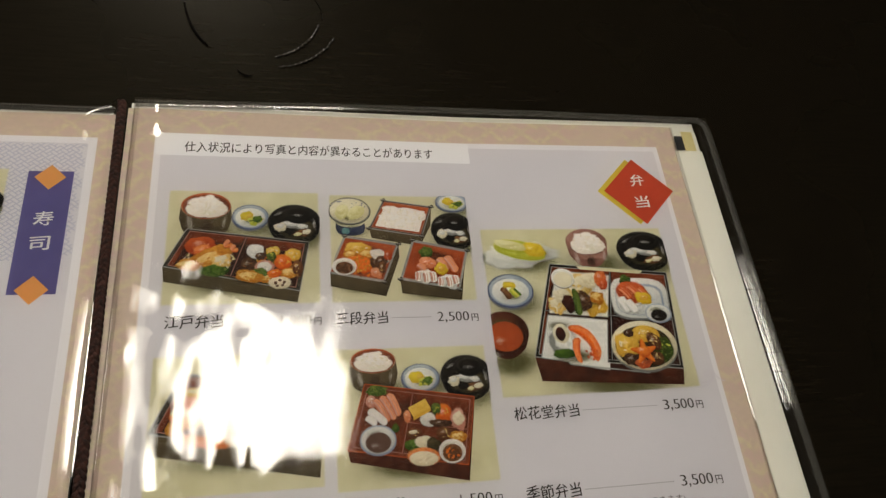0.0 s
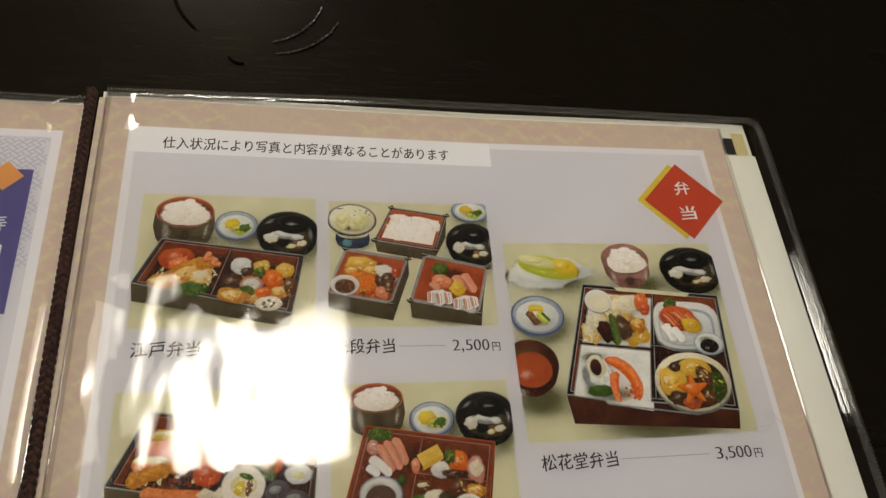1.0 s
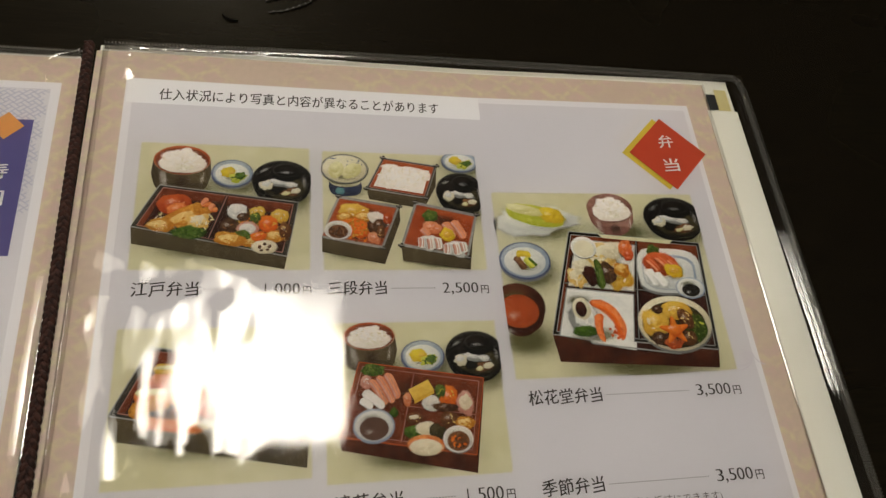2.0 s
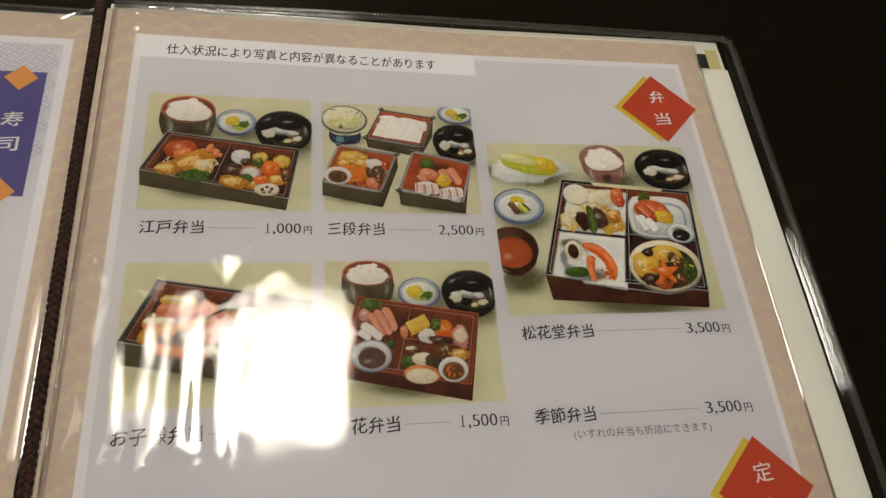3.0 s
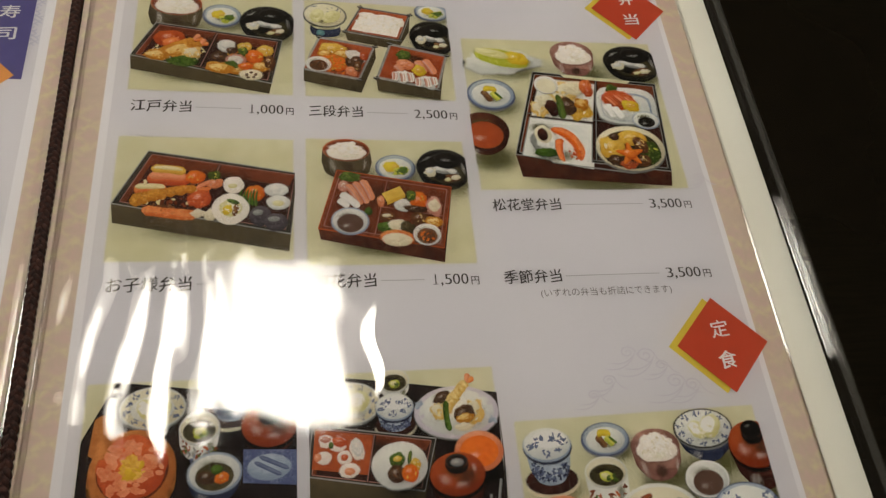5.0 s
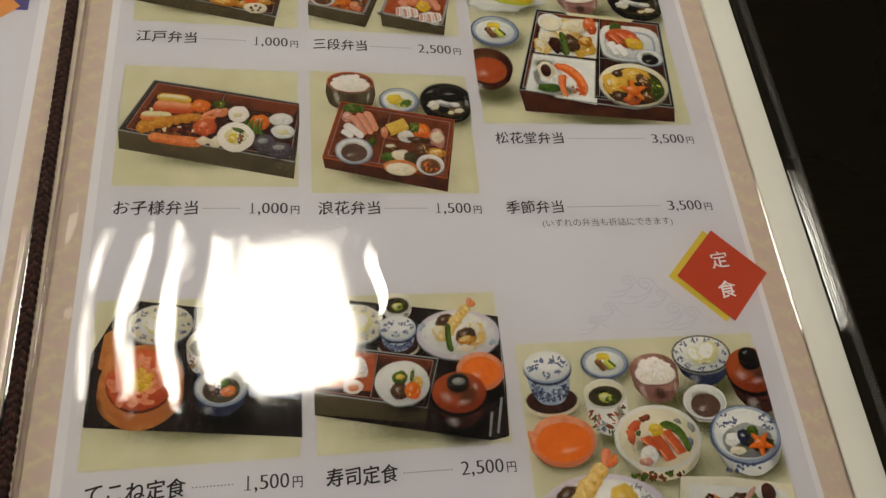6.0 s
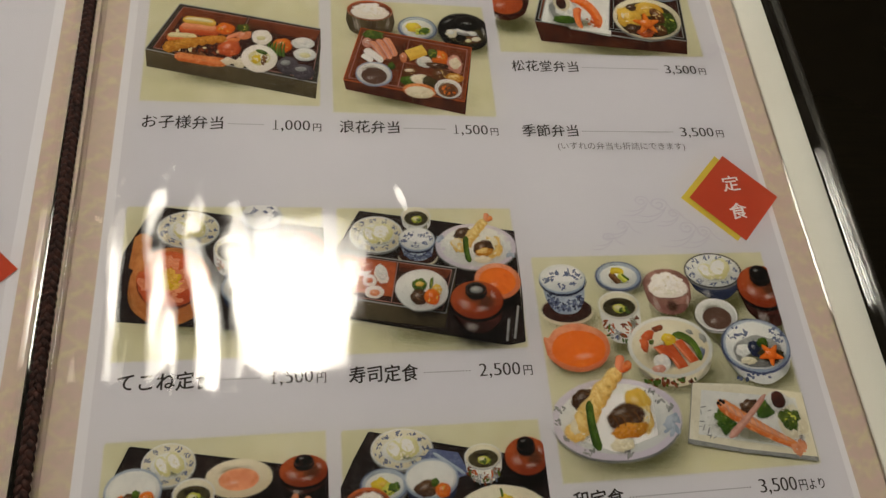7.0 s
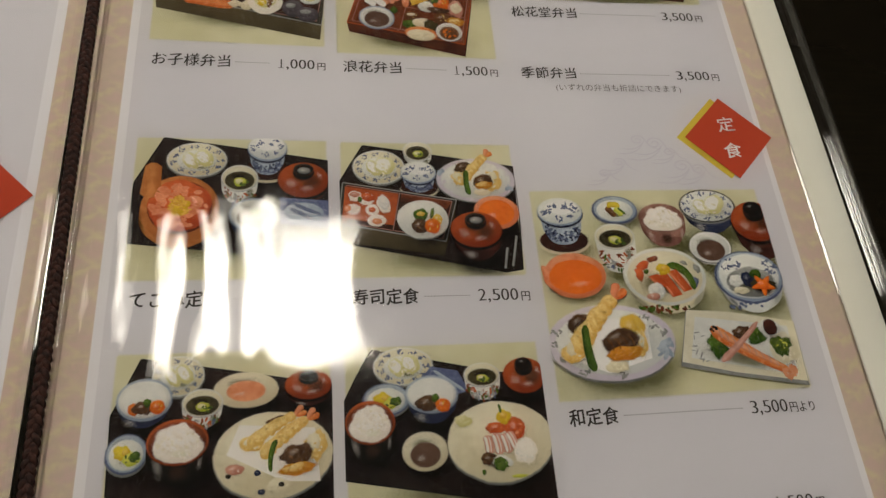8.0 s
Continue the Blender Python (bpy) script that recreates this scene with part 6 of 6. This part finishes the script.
food(ph, "chrysanthemum", (92.4, -222.1, 1.8, 1.7, "lemon", 0, 0.3), (92.4, -221.8, 1.0, 0.8, "egg"))
stalk(ph, "green_sprig", 91.5, -219.2, 91.8, -221.2, 0.31, 0.31, "pod")
food(ph, "painted_mark", (86.5, -234.3, 0.5, 0.6, "pod"), (94.7, -235.6, 2.1, 0.4, "melon"), (82.7, -222.7, 2.1, 1.5, "pear"))

ph = Photo(-152.0, -42.6, -67.0, -12.0)
soup_bowl(ph, -50.0, -24.0, 7.6, 4.6)
dip_bowl(ph, -54.0, -37.0, 9.0, 6.0, 3.0, "redbrown", "orange_red")

# ---- lettering on the pages ----
words("仕入状況により写真と内容が異なることがあります", 9.4, -6.9, 4.4, menu, width=83.5)
for body, x0, x1, y, cost, p0, p1 in (
    ("江戸弁当", 7.4, 23.6, -68.4, "1,000円", 39.4, 52.4), ("三段弁当", 57.0, 72.9, -68.4, "2,500円", 88.7, 102.2),
    ("お子様弁当", 6.5, 26.6, -123.8, "1,000円", 39.2, 52.4), ("浪花弁当", 57.5, 73.9, -123.8, "1,500円", 89.1, 102.5),
    ("松花堂弁当", 109.6, 130.5, -100.6, "3,500円", 158.9, 173.0), ("季節弁当", 109.8, 126.6, -123.8, "3,500円", 158.7, 173.0),
    ("てこね定食", 7.0, 27.4, -192.8, "1,500円", 39.6, 52.6), ("寿司定食", 58.0, 74.4, -193.2, "2,500円", 89.4, 103.0),
    ("和定食", 108.6, 121.0, -225.0, "3,500円より", 155.6, 173.2), ("", 109.0, 130.0, -247.6, "1,500円", 155.6, 168.8),
):
    if body:
        words(body, x0, y, 4.4, menu, "dish_name", width=x1 - x0)
        dots(x1 + 1.6, p0 - 2.2, y + 1.5, menu)
    wide = p1 - p0
    price(cost[:5], p0, p0 + wide * (0.79 if len(cost) == 6 else 0.59), y, 4.6, menu)
    words(cost[5:], p1, y, 2.9, menu, "price_unit", right=p1, width=wide * (0.16 if len(cost) == 6 else 0.38), thin=-0.012, weight=0.035, lean=0.0)
words("(いずれの弁当も折詰にできます)", 119.8, -128.3, 2.7, menu, "note", "text_soft", width=39.4, thin=-0.016, weight=0.018, lean=0.05)


def diamond(x, y, w, h, first, second, gap):
    """A red card on a gold one, standing on its corner, with two white characters."""
    p = Picture("section_mark", menu, 0.1)
    p.poly(((x - 2.5, y - h), (x - 2.5 + w, y), (x - 2.5, y + h), (x - 2.5 - w, y)), "gold_card")
    p.level += 0.2
    p.poly(((x, y - h), (x + w, y), (x, y + h), (x - w, y)), "red_card")
    ob = p.done("red and gold diamond section mark")
    for c, dy in ((first, gap), (second, -gap)):
        words(c, x - 2.7, y + dy - 2.1, 5.4, ob, "character", "card_white", width=5.3, up=0.5, weight=0.035)


diamond(169.8, -20.0, 13.9, 13.9, "弁", "当", 4.6)
diamond(170.5, -144.6, 14.0, 13.9, "定", "食", 4.5)
diamond(-33.0, -161.6, 14.0, 13.9, "定", "食", 4.5)

p = Picture("section_banner", menu, 0.06)
p.poly(((-37.3, -55.4), (-24.1, -55.4), (-24.1, -13.0), (-37.3, -13.0)), "violet")
for y in (-15.2, -54.0):
    p.poly(((-30.8, y - 4.6), (-26.2, y), (-30.8, y + 4.6), (-35.4, y)), "orange_card")
banner = p.done("violet banner with orange diamonds")
for c, y in (("寿", -32.2), ("司", -40.6)):
    words(c, -33.5, y, 5.4, banner, "character", "card_white", width=5.4, up=0.2, weight=0.035)


def fret():
    """Pale key-fret lines behind the banner: small cranked strokes on a slanting lattice."""
    p = Picture("fret_pattern", menu, 0.035, (-206.0, -21.4, -60.0, -2.2))
    g = 1.25
    for i in range(-40, 40):
        for j in range(-40, 40):
            if (i + 2 * j) % 5:
                continue
            x, y = -42.0 + (i - j) * g * 0.78, -18.0 + (i + j) * g * 0.62
            if not (-64.0 < x < -21.6 and -44.0 < y < -2.4):
                continue
            for a, b, c, d in ((-1, 0, 1, 0), (0, -1, 0, 1), (1, 0, 1, 1), (-1, 0, -1, -1), (0, 1, -1, 1), (0, -1, 1, -1)):
                p.band(x + (a - b) * g * 0.78, y + (a + b) * g * 0.62, x + (c - d) * g * 0.78, y + (c + d) * g * 0.62, 0.17, 0.17, "fret_line", n=1)
                p.level -= p.step
    p.done("pale key-fret pattern")


fret()


def waves():
    """Faint lilac wave crests by the section mark: curling tips over long swelling lines."""
    p = Picture("wave_motif", menu, 0.05)
    for x, y, r in ((141.5, -145.5, 2.3), (146.5, -146.6, 2.8), (150.6, -149.6, 1.9), (153.5, -154.2, 2.8), (158.2, -155.4, 2.4), (134.5, -153.0, 2.0), (129.5, -156.6, 1.8), (178.2, -90.0, 2.0)):
        px, py = x + r, y
        for k in range(1, 26):
            a, q = k * 0.38, r * (1.0 - k / 30.0)
            nx, ny = x + q * math.cos(a), y + q * 0.75 * math.sin(a)
            p.band(px, py, nx, ny, 0.2, 0.2, "lilac_line", n=1)
            p.level -= p.step * 0.9
            px, py = nx, ny
        for k in range(2):
            p.band(x + r * (1.0 - 0.3 * k), y - r * 0.5 * k, x - r * (2.4 + 0.9 * k), y - r * (1.2 + 0.6 * k), 0.17, 0.17, "lilac_line", 0.18)
        p.band(x + r, y, x + r * 2.6, y - r * 1.3, 0.17, 0.17, "lilac_line", -0.14)
    p.done("faint lilac wave motif")


waves()


# ---- vinyl sleeves ----
def smooth_rise(x):
    if x < -11.0:
        return -4.7
    u = min(max(x / 182.0, -0.2), 1.15)
    return 1000 * u * (1 - u) * (-0.002626 - 0.003886 * u - 0.002149 * u * u)


def film(x0, x1, y0, y1, name, seed, puckers=(), lift=1.2, fine=0.55):
    """Clear film with slack folds, turned down at its edges."""
    bm = bmesh.new()
    nx, ny = int((x1 - x0) / (1.3 * fine)), int((y1 - y0) / (1.6 * fine))
    rows = []
    for j in range(ny + 1):
        y = y0 + (y1 - y0) * j / ny
        row = []
        for i in range(nx + 1):
            x = x0 + (x1 - x0) * i / nx
            base = smooth_rise(x) if x > -5 or x < -11 else 0.15
            edge = min((x - x0), (x1 - x), (y1 - y) * 1.2)
            down = -min(lift, 0.9) * max(0.0, 1 - edge / 5.0) ** 2
            slack = 1.0 / (1.0 + math.exp((x - 37 - 6.0 / (1.0 + math.exp(-(y + 92) / 9.0))) / 3.0)) if x > -8 else 0.13
            warp = 0.6 * noise.noise((x / 40.0, y / 34.0, seed + 4))
            top = 1.0 / (1.0 + math.exp(-(y + 92) / 9.0))
            fold = 0.17 * (1 - 0.75 * top) * slack * math.sin(math.tau * (x / 9.6 + warp)) * (0.75 + 0.9 * noise.noise((x / 14.0, y / 45.0, seed)))
            fold += 0.16 * slack * noise.noise((x / 4.2, y / 26.0, seed + 5))
            fold += 0.24 * math.exp(-(((x - 74 - 1.2 * math.sin(y / 3.5)) / 2.0) ** 2) - ((y + 142) / 11.0) ** 2)
            fold += slack * (0.07 + 0.2 * top) * noise.noise((x / 7.5, y / 10.0, seed + 6)) + 0.02 * noise.noise((x / 7.0, y / 9.0, seed + 7))
            fold += slack * (0.034 * noise.noise((x / 2.6, y / 7.0, seed + 11)) + 0.014 * noise.noise((x / 1.5, y / 2.4, seed + 13)))
            sway = 0.30 * noise.noise((x / 70.0, y / 90.0, seed + 2)) + 0.17 * noise.noise((x / 19.0, y / 27.0, seed + 9))
            for cx, cy, h, r in puckers:
                sway += h * math.exp(-((x - cx) ** 2 + ((y - cy) * 0.7) ** 2) / r ** 2)
            row.append(bm.verts.new((x * MM, y * MM, (base + lift + down + fold + sway) * MM - TABLE_Z)))
        rows.append(row)
    for a, b in zip(rows, rows[1:]):
        for i in range(nx):
            f = bm.faces.new((a[i], a[i + 1], b[i + 1], b[i]))
            f.smooth = True
    return part(name, bm, FILM, menu, "clear vinyl film with slack folds")


film(-7.4, 206.5, -286, 13.6, "sleeve_film", 3, ((0.5, 4.0, 1.5, 4.0), (9.0, 6.5, 0.8, 3.5), (-3.5, -18.0, 0.3, 2.5), (-3.0, -75.0, 0.25, 2.5), (-2.5, -150.0, 0.3, 2.2)))
film(-228, -13.2, -284, 13.4, "sleeve_film", 8, ((-23.5, 4.6, 1.4, 4.0), (-42.0, 7.0, 0.4, 6.0)), lift=0.5, fine=1.0)


def edging(points, width, name, pitch=1.0):
    """A flat welded edge with close ribs across it."""
    bm = bmesh.new()
    rows = []
    pts = [Vector((*p, 0)) for p in points]
    for a, b in zip(pts, pts[1:]):
        n = max(2, int((b - a).length / (pitch / 4)))
        d = (b - a).normalized()
        side = Vector((-d.y, d.x, 0))
        for i in range(n + (b == pts[-1])):
            c = a + (b - a) * (i / n)
            rib = (0.55, 0.55, 0.0, 0.0)[i % 4] + 0.05 * noise.noise((c.x * 0.2, c.y * 0.2, 4))
            ring = []
            for q, h in ((-1.0, 0.0), (-0.7, 0.3), (-0.35, 0.4), (0.0, 0.62 + rib), (0.35, 0.78 + rib), (0.75, 0.5 + rib * 1.2), (1.0, -0.3)):
                e = c + side * (q * width / 2)
                ring.append(bm.verts.new((e.x * MM, e.y * MM, ((0.1 if c.x > -11 else -4.7) + h - 0.5) * MM - TABLE_Z)))
            rows.append(ring)
    for a, b in zip(rows, rows[1:]):
        for k in range(6):
            bm.faces.new((a[k], b[k], b[k + 1], a[k + 1])).smooth = False
    bmesh.ops.recalc_face_normals(bm, faces=bm.faces[:])
    return part(name, bm, EDGING, menu, "ribbed smoky vinyl edging")


edging([(-7.2, 11.6), (60, 13.4), (140, 13.8), (203.5, 13.6), (206.0, 12.2), (207.0, 8.0), (207.0, -140), (207.2, -286)], 2.4, "edging")
edging([(-228, 11.4), (-120, 12.4), (-14.6, 11.6)], 2.4, "edging")


def weld(points, width, height, foot, name="weld_seam"):
    """A smooth flat seam of clear vinyl: a long flank towards the page, a rounded ridge and a short outer flank."""
    bm, rows = bmesh.new(), []
    pts = [Vector((*p, 0)) for p in points]
    for a, b in zip(pts, pts[1:]):
        n = max(2, int((b - a).length / 2.5))
        d = (b - a).normalized()
        side = Vector((-d.y, d.x, 0))
        for i in range(n + (b == pts[-1])):
            c = a + (b - a) * (i / n)
            sway = 0.05 * noise.noise((c.x * 0.05, c.y * 0.045, width)) + 0.03 * noise.noise((c.x * 0.2, c.y * 0.16, 2.0))
            w = width * (1 + 0.16 * noise.noise((c.y * 0.03, c.x * 0.03, 5.0)))
            ring = []
            for q, h in ((-1.0, 0.0), (-0.62, 0.2), (-0.2, 0.62), (0.1, 0.9), (0.36, 1.0), (0.66, 0.8), (1.0, 0.0)):
                e = c + side * (q * w / 2)
                ring.append(bm.verts.new((e.x * MM, e.y * MM, (foot + (height + sway) * h) * MM - TABLE_Z)))
            rows.append(ring)
    for a, b in zip(rows, rows[1:]):
        for k in range(6):
            bm.faces.new((a[k], b[k], b[k + 1], a[k + 1])).smooth = True
    bmesh.ops.recalc_face_normals(bm, faces=bm.faces[:])
    return part(name, bm, BEAD, menu, "clear vinyl weld seam")


for x, w, h, z in ((202.9, 1.9, 0.62, 0.2), (204.9, 1.5, 0.5, -0.1), (206.6, 1.2, 0.4, -0.3)):
    weld([(x, 10.0), (x + 0.2, -140), (x + 0.3, -284)], w, h, z)
weld([(190.0, 9.0), (189.4, -140), (190.4, -284)], 1.3, 0.36, 0.75)
weld([(-6.9, -284), (-6.4, -140), (-6.6, 11.0)], 1.6, 0.5, 0.4)
weld([(-5.5, 10.9), (90, 11.8), (203, 11.9)], 1.6, 0.45, 0.2)
weld([(-224, 10.0), (-120, 10.6), (-16, 10.2)], 1.6, 0.45, -4.4)


# ---- braided cord in the fold ----
def braid():
    p0, p1 = Vector((-11.0, 11.5)), Vector((-8.2, -286))
    holder = None
    for k in range(3):
        pts, n = [], 900
        for i in range(n + 1):
            t = i / n
            s = math.tau * (t * 300 / 6.0) + k * math.tau / 3
            c = p0 + (p1 - p0) * t
            pts.append(((c.x + 0.85 * math.sin(s)) * MM, c.y * MM, (0.9 + 0.55 * math.sin(2 * s)) * MM - TABLE_Z))
        ob = part("cord" if k == 0 else "strand", tube(pts, 0.72 * MM, 7), CORD, holder or menu, "braided dark brown cord" if k == 0 else "")
        holder = holder or ob


braid()


# ---- loose threads on the table ----
def thread(points, r, label, beaded):
    pts = []
    n = 70
    ctrl = [Vector(p) for p in points]
    for i in range(n + 1):
        t = i / n
        a, b, c = ctrl
        q = a * (1 - t) ** 2 + b * 2 * t * (1 - t) + c * t * t
        wob = 0.25 * noise.noise((i * 0.2, points[0][0], 3))
        pts.append(((q.x + wob) * MM, (q.y - wob) * MM, r * (1.0 + 0.15 * math.sin(i * 0.9)) * MM))
    bm = tube(pts, r * MM, 7, lambda t: (0.55 + 0.45 * math.sin(math.pi * min(max(t, 0.06), 0.94))) * (1 + (0.55 if beaded else 0.1) * math.sin(t * 75)))
    ob = part("thread", bm, THREAD if beaded else DULL_THREAD)
    ob.location = (0, 0, TABLE_Z)
    return tagged(ob, label, "thread", "loose threads on the table")


thread([(3.6, 69.5), (5.0, 57.0), (13.2, 48.4)], 0.5, "short curved dark thread lying on the dark table", False)
thread([(54.8, 62.8), (51.0, 49.5), (38.0, 45.0)], 0.46, "shiny beaded dark thread curving on the dark table", True)
thread([(60.6, 56.4), (54.5, 42.5), (39.2, 40.0)], 0.44, "dark curved thread with bright glints on the table", True)
thread([(24.2, 37.6), (26.0, 34.6), (29.4, 35.4)], 0.42, "tiny dark scrap of thread on the table", False)
thread([(51.6, 79.0), (56.6, 72.6), (56.2, 65.5)], 0.25, "thin dark thread lying on the dark table", False)
